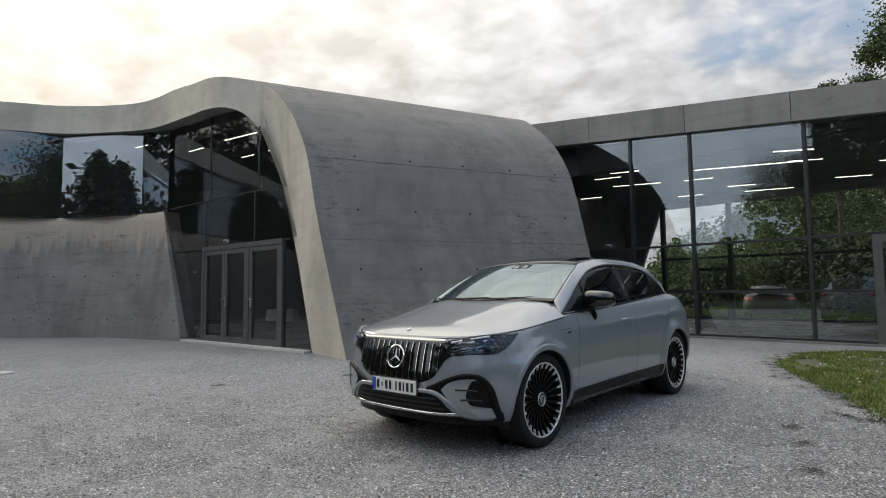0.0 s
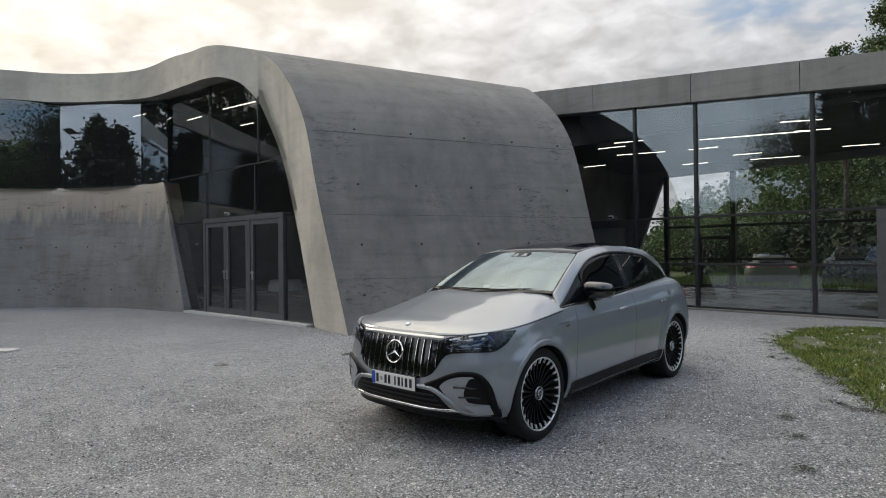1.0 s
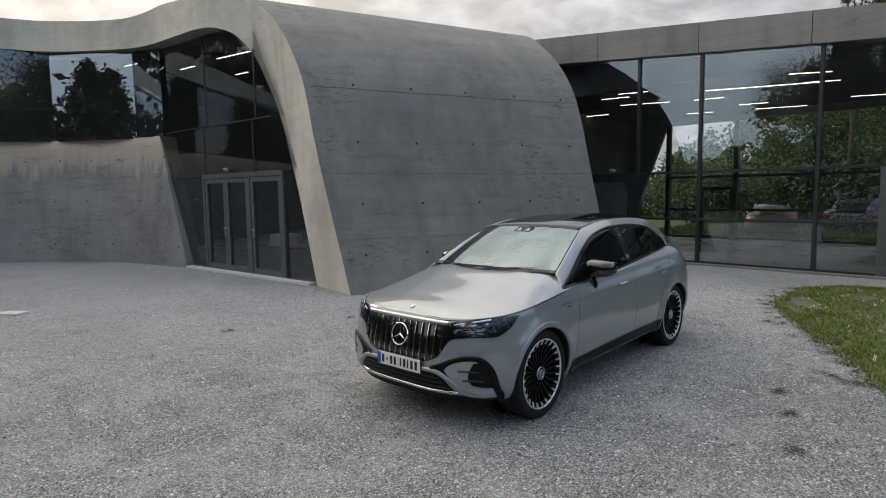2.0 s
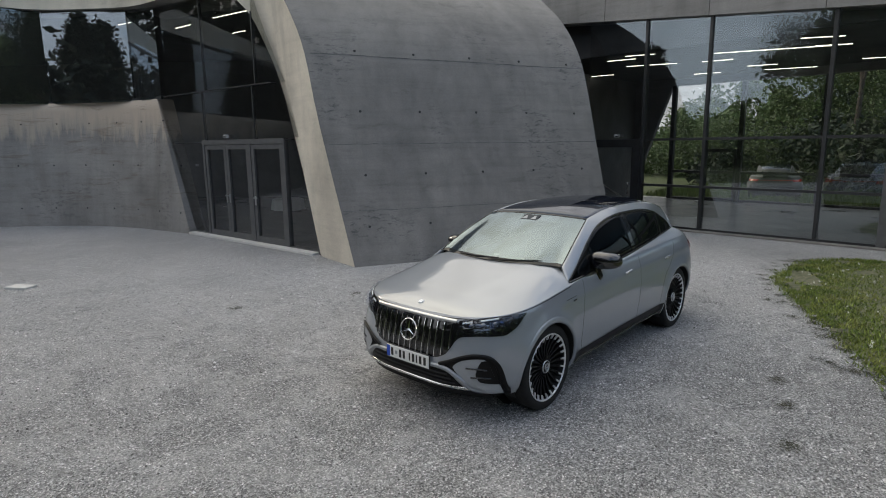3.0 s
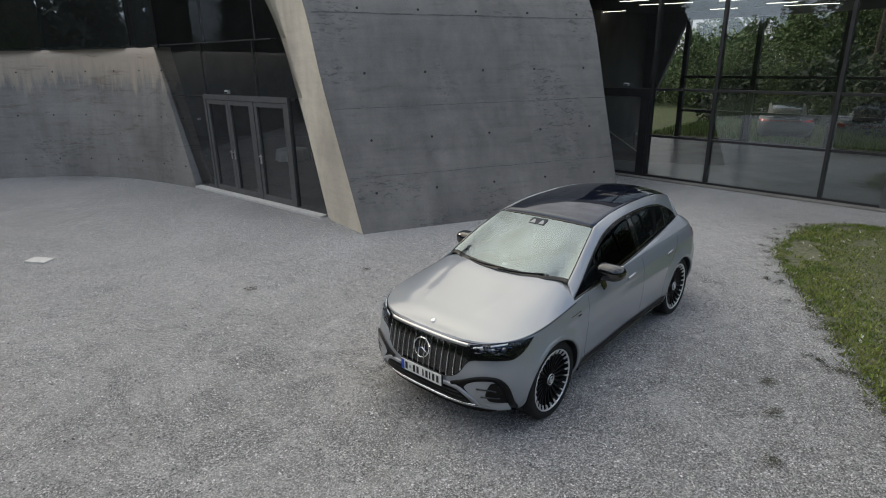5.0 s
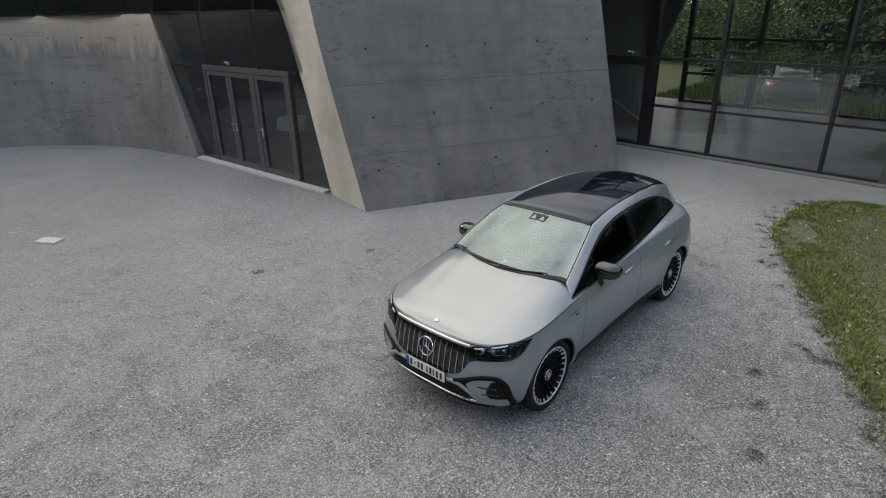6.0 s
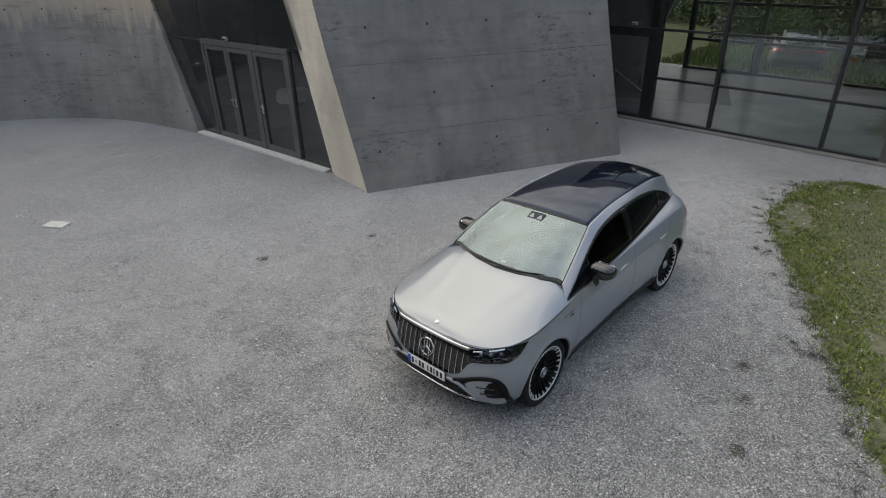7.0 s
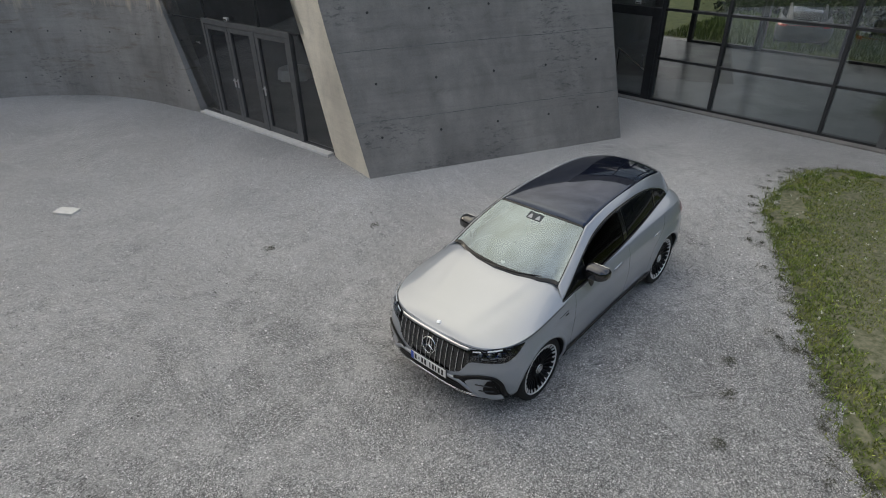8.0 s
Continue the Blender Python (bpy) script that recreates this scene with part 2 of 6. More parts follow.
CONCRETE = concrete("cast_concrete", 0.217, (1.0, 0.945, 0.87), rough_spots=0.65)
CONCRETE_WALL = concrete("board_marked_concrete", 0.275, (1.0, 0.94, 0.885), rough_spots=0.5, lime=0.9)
CONCRETE_PANEL = concrete("precast_concrete", 0.25)
# paler, warmer cast concrete: the light on the edge band is in its colour
CONCRETE_LIT = concrete("lit_cast_concrete", 0.68, (1.0, 0.91, 0.76), stain=0.6)
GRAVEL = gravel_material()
STEEL_DARK = tinted("dark_painted_steel", (0.018, 0.019, 0.02), (0.03, 0.031, 0.033), 5, 0.45, bump=0.02)
FRAME_GREY = tinted("grey_anodised_frame", (0.085, 0.085, 0.086), (0.115, 0.115, 0.116), 6, 0.5)
FACADE_GLASS = glass_material("facade_glass", (0.95, 0.97, 0.97), 1.6, share=0.12, cast=(0.8, 0.92, 1.0), pale_lift=0.007)
ENTRANCE_GLASS = glass_material("entrance_glass", (0.8, 0.82, 0.81), 1.5, share=0.045, pale_lift=0.015)
REAR_GLASS = glass_material("rear_glass", (0.95, 0.97, 0.96), 1.3)
RIBBON_GLASS = glass_material("ribbon_glass", (0.6, 0.63, 0.62), 1.5, share=0.19, cast=(0.8, 0.9, 1.0), pale_lift=0.025)
TUBE = glowing("lamp_diffuser", (1.0, 0.93, 0.8), 2.2)
FLOOR_IN = tinted("polished_screed", (0.2, 0.2, 0.2), (0.3, 0.3, 0.295), 1.2, 0.25, bump=0.02)
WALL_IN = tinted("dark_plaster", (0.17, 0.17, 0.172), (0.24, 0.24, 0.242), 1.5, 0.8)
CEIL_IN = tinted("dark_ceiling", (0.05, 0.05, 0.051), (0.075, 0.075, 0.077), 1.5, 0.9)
STONE_PALE = tinted("pale_stone", (0.55, 0.54, 0.51), (0.68, 0.67, 0.64), 9, 0.8, bump=0.1)


# ---- small builders ----
def part(name, bm, mat, parent=None, label="", smooth=False):
    """Links a bmesh, or (vertices, faces), as one mesh object under a thing or a part."""
    me = bpy.data.meshes.new(name)
    if isinstance(bm, tuple):
        me.from_pydata([tuple(v) for v in bm[0]], [], bm[1])
    else:
        bm.to_mesh(me)
        bm.free()
    if mat:
        me.materials.append(mat)
    if smooth:
        me.polygons.foreach_set("use_smooth", [True] * len(me.polygons))
    me.update()
    ob = new(name, me)
    if parent:
        ob.parent = parent
    if label:
        tagged(ob, label)
    return ob


def thing(name, at=None, **tags):
    ob = new(name)
    ob.empty_display_size = 0.1
    if at is not None:
        ob.matrix_world = at
    return tagged(ob, **tags)


def facing(ob, point, away=False):
    """Turns an open sheet so that its front looks to a point, or away from it."""
    me = ob.data
    total = sum(p.area * p.normal.dot(Vector(point) - p.center) for p in me.polygons)
    if (total < 0) != away:
        me.flip_normals()
    return ob


def box(bm, m, sx, sy, sz, bevel=0.0):
    """A box of that size, centred on m, added to bm."""
    r = bmesh.ops.create_cube(bm, size=1, matrix=m @ Matrix.Diagonal((sx, sy, sz, 1)))
    if bevel:
        es = {e for v in r["verts"] for e in v.link_edges}
        bmesh.ops.bevel(bm, geom=list(es), offset=bevel, segments=2, affect="EDGES", profile=0.5)
    return bm


def boxed(m, sx, sy, sz, bevel=0.0):
    return box(bmesh.new(), m, sx, sy, sz, bevel)


def tube(bm, a, b, r, r2=None, seg=10):
    """A round bar from a to b."""
    a, b = Vector(a), Vector(b)
    d = b - a
    m = Matrix.Translation((a + b) / 2) @ d.to_track_quat("Z", "Y").to_matrix().to_4x4()
    bmesh.ops.create_cone(bm, cap_ends=True, segments=seg, radius1=r, radius2=r if r2 is None else r2, depth=d.length, matrix=m)
    return bm


def cubic(tab):
    """A smooth curve through (x, value...) rows; answers one value or a tuple."""
    xs = [float(r[0]) for r in tab]
    flip = xs[0] > xs[-1]
    rows = tab[::-1] if flip else tab
    xs = np.array([float(r[0]) for r in rows])
    ys = np.array([[float(v) for v in r[1:]] for r in rows])
    sl = np.diff(ys, axis=0) / np.diff(xs)[:, None]
    ms = np.vstack([sl[:1], (sl[:-1] + sl[1:]) / 2, sl[-1:]])
    same = np.vstack([np.ones_like(sl[:1]), sl[:-1] * sl[1:], np.ones_like(sl[:1])]) <= 0
    ms[same] = 0

    def f(x):
        x = min(max(x, xs[0]), xs[-1])
        i = int(min(max(np.searchsorted(xs, x) - 1, 0), len(xs) - 2))
        h = xs[i + 1] - xs[i]
        t = (x - xs[i]) / h
        v = ((2 * t**3 - 3 * t**2 + 1) * ys[i] + (t**3 - 2 * t**2 + t) * h * ms[i]
             + (3 * t**2 - 2 * t**3) * ys[i + 1] + (t**3 - t**2) * h * ms[i + 1])
        return float(v[0]) if len(v) == 1 else tuple(float(q) for q in v)

    return f


def spline(points):
    """A smooth curve through points, by the share 0..1 of its length."""
    pts = [Vector(p) for p in points]
    s = [0.0]
    for a, b in zip(pts, pts[1:]):
        s.append(s[-1] + (b - a).length)
    f = cubic([(q / s[-1], *p) for q, p in zip(s, pts)])
    return (lambda t: Vector(f(t))), s[-1]


def sheet(rows, closed=False):
    """Vertices and faces of a grid of equal rows."""
    w = len(rows[0])
    vs = [p for r in rows for p in r]
    fs = [(i * w + j, i * w + j + 1, (i + 1) * w + j + 1, (i + 1) * w + j) for i in range(len(rows) - 1) for j in range(w - 1)]
    if closed:
        fs += [(i * w + w - 1, i * w, (i + 1) * w, (i + 1) * w + w - 1) for i in range(len(rows) - 1)]
    return vs, fs


def slab(rows, back):
    """A closed plate: a grid of points and the same grid moved by back (a vector, or a function of a point)."""
    w, h = len(rows[0]), len(rows)
    vs, fs = sheet(rows)
    n = len(vs)
    vs = list(vs) + [Vector(p) + (back(Vector(p)) if callable(back) else Vector(back)) for p in vs]
    fs = list(fs) + [tuple(n + i for i in reversed(f)) for f in fs]
    rim = [j for j in range(w)] + [i * w + w - 1 for i in range(1, h)] + [(h - 1) * w + j for j in range(w - 2, -1, -1)] + [i * w for i in range(h - 2, 0, -1)]
    for a, b in zip(rim, rim[1:] + rim[:1]):
        fs.append((b, a, n + a, n + b))
    return vs, fs


# ---- the ground ----
def straightened(f, length, x0, at_start):
    """The curve f, run on in a straight line beyond the place where it passes x0."""
    s0 = min((i / 400 for i in range(401)), key=lambda s: abs(f(s).x - x0))
    e = 0.01 if at_start else -0.01
    p0, run = f(s0), (f(s0) - f(s0 + e)).normalized()

    def g(s):
        over = s0 - s if at_start else s - s0
        return f(s) if over <= 0 else p0 + run * (over * length)
    return g


def ground_sheet():
    """One sheet to the horizon, fine near the yard, gently uneven."""
    ax = [-900, -400, -180, -90, -50, -32] + [-24 + 0.8 * i for i in range(61)] + [32, 50, 90, 180, 400, 900]
    rows = []
    for y in ax:
        rows.append([Vector((x, y + 6, 0.02 * noise.noise((x * 0.35, y * 0.35, 0)) * min(1, max(0, (Vector((x, y - 3)).length - 6) / 6)) * (1 if abs(x) < 10 and abs(y) < 4 else 0.0))) for x in ax])
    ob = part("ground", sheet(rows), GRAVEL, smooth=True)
    return tagged(ob, "grey crushed-stone gravel yard in front of the concrete building", "gravel ground", kind="structure")


ground_sheet()

# ---- the concrete shell ----
BASE = Vector((-2.1, 11.07, 0))
ALONG = Vector((0.912, 0.41, 0)).normalized()
BACK = Vector((-ALONG.y, ALONG.x, 0))
SHELL_END = 6.12
section = cubic([(0, 0), (0.72, 2.04), (1.45, 4.1), (1.9, 4.8), (2.5, 5.42), (3.15, 5.9), (3.71, 6.26), (4.3, 6.48), (5.6, 6.62), (7.0, 6.76), (8.0, 6.76), (9.1, 6.85), (10.2, 7.0), (10.7, 7.1), (14, 7.1)])
underside = cubic([(1.43, 0.0), (1.95, 1.38), (2.57, 2.81), (3.18, 4.1), (3.45, 4.7), (3.7, 5.34), (3.95, 5.74), (4.22, 5.93), (4.8, 6.03), (6.07, 6.1), (8, 6.2), (9.1, 6.3), (10.2, 6.4), (10.7, 6.5), (14, 6.5)])
edge, edge_len = spline([(-2.1, 11.07, 0), (-3.19, 12.35, 0), (-3.75, 13.02, 0), (-4.2, 13.52, 0), (-4.68, 13.8, 0), (-5.24, 13.94, 0), (-6.08, 14.18, 0),
                         (-7.28, 15.08, 0), (-9.15, 16.48, 0), (-10.8, 17.12, 0), (-12.8, 17.42, 0), (-14.5, 17.15, 0), (-16.6, 16.0, 0), (-20.2, 12.3, 0), (-24.6, 5.6, 0)])
edge = straightened(edge, edge_len, -14.6, False)


def depth_of(p):
    return (p - BASE).dot(BACK)


def run_of(p):
    return (p - BASE).dot(ALONG)


def top_of(p):
    """Height of the shell's outer face over a place in the plan."""
    z = 7.1 if p.x < -14.5 else section(max(depth_of(p), 0.0))
    s = min(1.0, max(0.0, (z - 3.0) / 2.5))
    return z + 0.2 * min(1.5, max(0, 1 - run_of(p) / 6)) * s * s * (3 - 2 * s)


def low_of(p):
    d = depth_of(p)
    return 6.5 if p.x < -14.5 else 0.0 if d < 1.43 else underside(d)


def at_z(p, z):
    return Vector((p.x, p.y, z))


# the outer arris of the pier leans out of the plan line
lean_out = cubic([(0, 0), (0.8, 0.03), (2.0, 0.08), (3.3, 0.12), (4.0, 0.115), (4.6, 0.13), (5.2, 0.16), (5.84, 0.17), (6.3, 0.09), (6.7, 0.0), (7.2, 0.0)])


def shell():
    th = tagged(new("concrete_shell"), "grey cast-concrete shell wall curving over into the roof", "concrete wall", kind="structure")
    ss = sorted({i / 240 for i in range(241)})
    pts = [edge(s) for s in ss]
    front = [p for p in pts if depth_of(p) < 7.8 and p.x > -9.5]
    # outer skin
    rows = []
    for p in front:
        r0 = run_of(p) - lean_out(top_of(p))
        p = p - ALONG * lean_out(top_of(p))
        row = []
        for j in range(41):
            q = p + ALONG * ((SHELL_END - r0) * j / 40)
            row.append(at_z(q, top_of(q)))
        rows.append(row)
    part("shell_skin", sheet(rows), CONCRETE, th, smooth=True)
    # edge face: pier, arch and roof band in one strip, warm light in its colour
    rows = []
    for p in pts:
        a, b = low_of(p), top_of(p)
        rows.append([at_z(p - ALONG * lean_out(b) * k / 8 * (1 if p.x > -7.2 else 0), a + (b - a) * k / 8) for k in range(9)])
    part("edge_band", sheet(rows), CONCRETE_LIT, th, "weathered concrete edge band swinging down into a pier, coloured as warmly lit", smooth=True)
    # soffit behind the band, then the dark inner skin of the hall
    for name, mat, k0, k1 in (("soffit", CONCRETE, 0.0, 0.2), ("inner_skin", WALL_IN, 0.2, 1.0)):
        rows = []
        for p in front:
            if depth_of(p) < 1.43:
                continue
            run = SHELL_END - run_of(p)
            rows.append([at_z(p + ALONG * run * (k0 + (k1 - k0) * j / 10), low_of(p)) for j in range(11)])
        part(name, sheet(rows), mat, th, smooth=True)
    rows = [[at_z(p + Vector((0.1, 0.95, 0)) * 1.8 * j / 6, low_of(p)) for j in range(7)] for p in pts if p.x < -7]
    part("soffit", sheet(rows), CONCRETE, th, smooth=True)
    # far end face: concrete whose shade is painted in as black
    rows = []
    for i in range(60):
        d = 9.0 * i / 59
        q = BASE + ALONG * SHELL_END + BACK * d
        a = 0.0 if d < 1.43 else underside(d)
        rows.append([at_z(q, a), at_z(q, top_of(q))])
    part("end_face", sheet(rows), STEEL_DARK, th, "far end face of the shell, coloured black for its shade")
    rows = []
    for i in range(40):
        d = 1.43 + 7.5 * i / 39
        q = BASE + ALONG * (SHELL_END - 0.12) + BACK * d
        rows.append([at_z(q, 0), at_z(q, underside(d))])
    part("end_glazing", sheet(rows), material("black_glazing", (0.006, 0.006, 0.007), 0.06), th, "black glazing filling the shell's far arch")
    return th


SHELL = shell()


def shell_marks():
    """Tie holes in rows and the cast joints that run along the wall."""
    hole = bmesh.new()
    bmesh.ops.create_cone(hole, cap_ends=True, segments=14, radius1=0.028, radius2=0.022, depth=0.012)
    dark = tinted("tie_hole_plug", (0.03, 0.03, 0.03), (0.06, 0.06, 0.06), 30, 0.9)
    me = bpy.data.meshes.new("tie_hole")
    hole.to_mesh(me)
    hole.free()
    me.materials.append(dark)
    lean = Vector((-BACK.x, -BACK.y, 0.354)).normalized()
    for z, first in ((0.74, 0.39), (1.74, 0.43), (2.97, 0.47), (4.22, 0.5)):
        for k in range(5):
            uu = first + 1.29 * k + (0.03 if k == 2 else 0.0)
            p = BASE + ALONG * uu
            q = p + BACK * (z * 1.45 / 4.1)
            ob = new("tie_hole", me)
            ob.parent = SHELL
            ob.matrix_world = Matrix.Translation(at_z(q, top_of(q)) + lean * 0.004) @ lean.to_track_quat("Z", "Y").to_matrix().to_4x4()
    # joints
    seam = tinted("joint_shadow", (0.07, 0.07, 0.069), (0.18, 0.178, 0.172), 3, 0.9)
    for d, w in ((1.45, 0.013), (0.83, 0.006), (0.37, 0.005)):
        rows = []
        for j in range(121):
            u = -0.29 * d + (SHELL_END + 0.29 * d - 0.02) * j / 120
            wob = 0.006 * noise.noise((u * 0.8, d, 3)) + 0.004 * noise.noise((u * 5, d, 1))
            row = []
            for e in (-w, w):
                q = BASE + ALONG * u + BACK * (d + wob + e * 0.4)
                row.append(at_z(q, top_of(q)) + lean * 0.003)
            rows.append(row)
        part("joint", sheet(rows), seam, SHELL)


shell_marks()

# ---- the curved wall and its ribbon window ----
curve, curve_len = spline([(-24, 6.5, 0), (-19.5, 12.8, 0), (-16.3, 15.9, 0), (-14.6, 16.85, 0), (-13.4, 17.2, 0), (-12.2, 17.25, 0), (-11, 17.08, 0), (-9.6, 16.58, 0), (-8.5, 15.98, 0), (-7.58, 15.47, 0)])
curve = straightened(curve, curve_len, -14.6, True)
WALL_TOP = 3.72


def off_curve(s, back):
    """A place behind the curved wall's base line."""
    t = (curve(min(s + 0.004, 1)) - curve(max(s - 0.004, 0))).normalized()
    return curve(s) + Vector((-t.y, t.x, 0)) * back


def curved_wall():
    th = tagged(new("wall_west"), "curved board-marked concrete wall with tie holes below a ribbon window", "concrete wall", kind="structure")
    rows, n = [], 120
    for i in range(15):
        z = WALL_TOP * i / 14
        end = 1 - 0.43 * z / curve_len
        rows.append([at_z(off_curve(end * j / n, 0.11 * z), z) for j in range(n + 1)])
    back = [[at_z(off_curve(r_i / n * (1 - 0.43 * WALL_TOP * k / curve_len), 0.11 * WALL_TOP * k + 0.5), WALL_TOP * k) for r_i in range(n + 1)] for k in (1, 0)]
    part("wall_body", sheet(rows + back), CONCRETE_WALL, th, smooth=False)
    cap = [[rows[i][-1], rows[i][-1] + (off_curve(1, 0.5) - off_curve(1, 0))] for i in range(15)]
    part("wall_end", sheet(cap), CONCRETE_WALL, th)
    for o in th.children:
        if o.name.startswith("wall_body"):
            o.data.polygons.foreach_set("use_smooth", [True] * len(o.data.polygons))
    me = bpy.data.meshes["tie_hole"]
    for z in (0.55, 1.85, 3.1):
        for k in range(9):
            s = 0.98 - 0.047 * k - (0.04 if z > 3 else 0)
            p = at_z(off_curve(s, 0.11 * z - 0.001), z)
            t = (off_curve(s + 0.004, 0) - off_curve(s - 0.004, 0)).normalized()
            ob = new("tie_hole", me)
            ob.parent = th
            ob.matrix_world = Matrix.Translation(p) @ Vector((t.y, -t.x, 0.1)).to_track_quat("Z", "Y").to_matrix().to_4x4()
    return th


curved_wall()


def ribbon_window():
    th = tagged(new("window_1"), "dark ribbon window of tall flat panes above the concrete wall", "window", kind="structure")
    cuts = [0.12, 0.22, 0.32, 0.42, 0.52, 0.605, 0.745, 0.878, 0.935]
    for a, b in zip(cuts, cuts[1:]):
        rows = [[at_z(off_curve(s, 0.43), z) for s in (a, b)] for z in (WALL_TOP - 0.02, 6.62)]
        facing(part("pane", sheet(rows), RIBBON_GLASS, th), (0, 2, 2)).visible_shadow = False
    for s in cuts[1:-1]:
        bm = bmesh.new()
        tube(bm, at_z(off_curve(s, 0.46), WALL_TOP - 0.02), at_z(off_curve(s, 0.46), 6.62), 0.03, seg=4)
        part("mullion", bm, STEEL_DARK, th)
    for z, h in ((WALL_TOP + 0.02, 0.04), (6.44, 0.06)):
        rows = [[at_z(off_curve(0.12 + 0.815 * j / 90, 0.415), z + e) for j in range(91)] for e in (-h, h)]
        part("window_frame", slab(rows, (0.02, 0.06, 0)), STEEL_DARK, th)
    return th


ribbon_window()

# ---- glazed entrance under the arch ----
DOOR_O = Vector((-3.965, 13.06, 0))
DOOR_U = Vector((0.802, -0.597, 0)).normalized()
DOOR_N = Vector((-DOOR_U.y, DOOR_U.x, 0))  # inwards
DOOR_M = Matrix((( DOOR_U.x, DOOR_N.x, 0, DOOR_O.x), (DOOR_U.y, DOOR_N.y, 0, DOOR_O.y), (0, 0, 1, 0), (0, 0, 0, 1)))


def bar(parent, name, mat, m, x0, x1, z0, z1, y0=-0.04, y1=0.04, bevel=0.004):
    """An upright or level bar in a facade's own plane."""
    return part(name, boxed(m @ pose((x0 + x1) / 2, (y0 + y1) / 2, (z0 + z1) / 2), x1 - x0, y1 - y0, z1 - z0, bevel), mat, parent)


def pane(parent, m, x0, x1, z0, z1, y=0.0, mat=None, slant=0.0, name="pane"):
    ob = part(name, ([m @ Vector((x0, y, z0)), m @ Vector((x1, y, z0)), m @ Vector((x1, y, z1)), m @ Vector((x0 - slant, y, z1))], [(0, 1, 2, 3)]), mat or ENTRANCE_GLASS, parent)
    facing(ob, (0, 2, 2))
    ob.visible_shadow = False
    return ob


def arched_pane(parent, x0, x1, z0, z1, y=0.0, into=0.7):
    """A pane whose head follows the shell's underside."""
    rows = []
    for i in range(25):
        x = x0 + (x1 - x0) * i / 24
        p = DOOR_M @ Vector((x, y, 0))
        top = max(z0 + 0.01, min(z1, low_of(p) + into))
        rows.append([at_z(p, z0), at_z(p, top)])
    facing(part("pane", sheet(rows), ENTRANCE_GLASS, parent), (0, 2, 2)).visible_shadow = False


UP = 0.1  # the upper glazing stands back from the doors


def jamb(z):
    """Where the pier's inner edge meets the entrance plane at a height."""
    x = -3.0
    while x < 1.6 and low_of(DOOR_M @ Vector((x, 0, 0))) > z:
        x += 0.02
    return x + 0.03


def entrance():
    th = tagged(new("window_2"), "tall dark glazed entrance front with thin mullions under the arch", "window", kind="structure")
    bays = [-3.5, -1.2, 1.6]
    pane(th, DOOR_M, -4.62, -3.6, 0.06, 2.42, slant=0.8)
    pane(th, DOOR_M, -5.4, -3.5, 2.46, 3.72, slant=0.6)
    arched_pane(th, -7.3, -3.5, 3.75, 6.3, UP)
    for a, b in zip(bays, bays[1:]):
        arched_pane(th, a, b, 2.53, 3.73)
        arched_pane(th, a, b, 3.75, 6.3, UP)
    arched_pane(th, 0.0, 1.15, 0.06, 2.5, 0.0, 0.12)
    for x in bays[:2]:
        bar(th, "mullion", STEEL_DARK, DOOR_M, x - 0.022, x + 0.022, 2.5, 3.74, -0.01, 0.06)
        bar(th, "mullion", STEEL_DARK, DOOR_M, x - 0.022, x + 0.022, 3.77, min(6.3, low_of(DOOR_M @ Vector((x, UP, 0))) + 0.1), UP - 0.01, UP + 0.06)
    bar(th, "transom", STEEL_DARK, DOOR_M, -5.6, jamb(3.73), 3.735, 3.765, -0.012, UP + 0.05)
    bar(th, "transom", STEEL_DARK, DOOR_M, -5.15, -3.6, 2.44, 2.47, -0.012, 0.05)
    bar(th, "transom", STEEL_DARK, DOOR_M, 0.0, jamb(2.47), 2.47, 2.5, -0.012, 0.05)
    bar(th, "sill", FRAME_GREY, DOOR_M, -4.85, -3.6, 0.0, 0.07, -0.05, 0.06)
    bar(th, "sill", FRAME_GREY, DOOR_M, 0.0, 1.12, 0.0, 0.07, -0.05, 0.06)
    return th


entrance()


def glazed_doors():
    """A double door and a single one in one grey frame."""
    th = tagged(new("door_1"), "closed glazed double door with grey aluminium frames", "door", kind="structure")
    bar(th, "door_frame", FRAME_GREY, DOOR_M, -3.6, 0.0, 2.4, 2.52, -0.06, 0.06)
    for x0, x1 in ((-3.6, -3.5), (-1.46, -1.36), (-0.09, 0.0)):
        bar(th, "door_frame", FRAME_GREY, DOOR_M, x0, x1, 0.0, 2.4, -0.06, 0.06)
    for a, b in ((-3.49, -2.49), (-2.48, -1.47)):
        leaf(th, a, b)
    th2 = tagged(new("door_2"), "closed single glazed door with grey aluminium frame", "door", kind="structure")
    leaf(th2, -1.35, -0.1)
    chrome = material("satin_steel", (0.62, 0.62, 0.63), 0.28, 1.0)
    for x, ob in ((-2.56, th), (-2.42, th), (-1.27, th2)):
        bm = bmesh.new()
        box(bm, DOOR_M @ pose(x, -0.055, 1.06), 0.045, 0.02, 0.22, 0.004)
        box(bm, DOOR_M @ pose(x + (0.06 if ob is th2 or x < -2.5 else -0.06), -0.1, 1.13), 0.14, 0.022, 0.025, 0.006)
        box(bm, DOOR_M @ pose(x, -0.08, 1.13), 0.025, 0.05, 0.025, 0.004)
        part("door_handle", bm, chrome, ob)


def leaf(parent, a, b):
    w = 0.11
    for x0, x1, z0, z1 in ((a, a + w, 0.03, 2.39), (b - w, b, 0.03, 2.39), (a + w, b - w, 2.28, 2.39), (a + w, b - w, 0.03, 0.2)):
        bar(parent, "leaf_frame", FRAME_GREY, DOOR_M, x0, x1, z0, z1, -0.045, 0.03)
    pane(parent, DOOR_M, a + w, b - w, 0.2, 2.28)


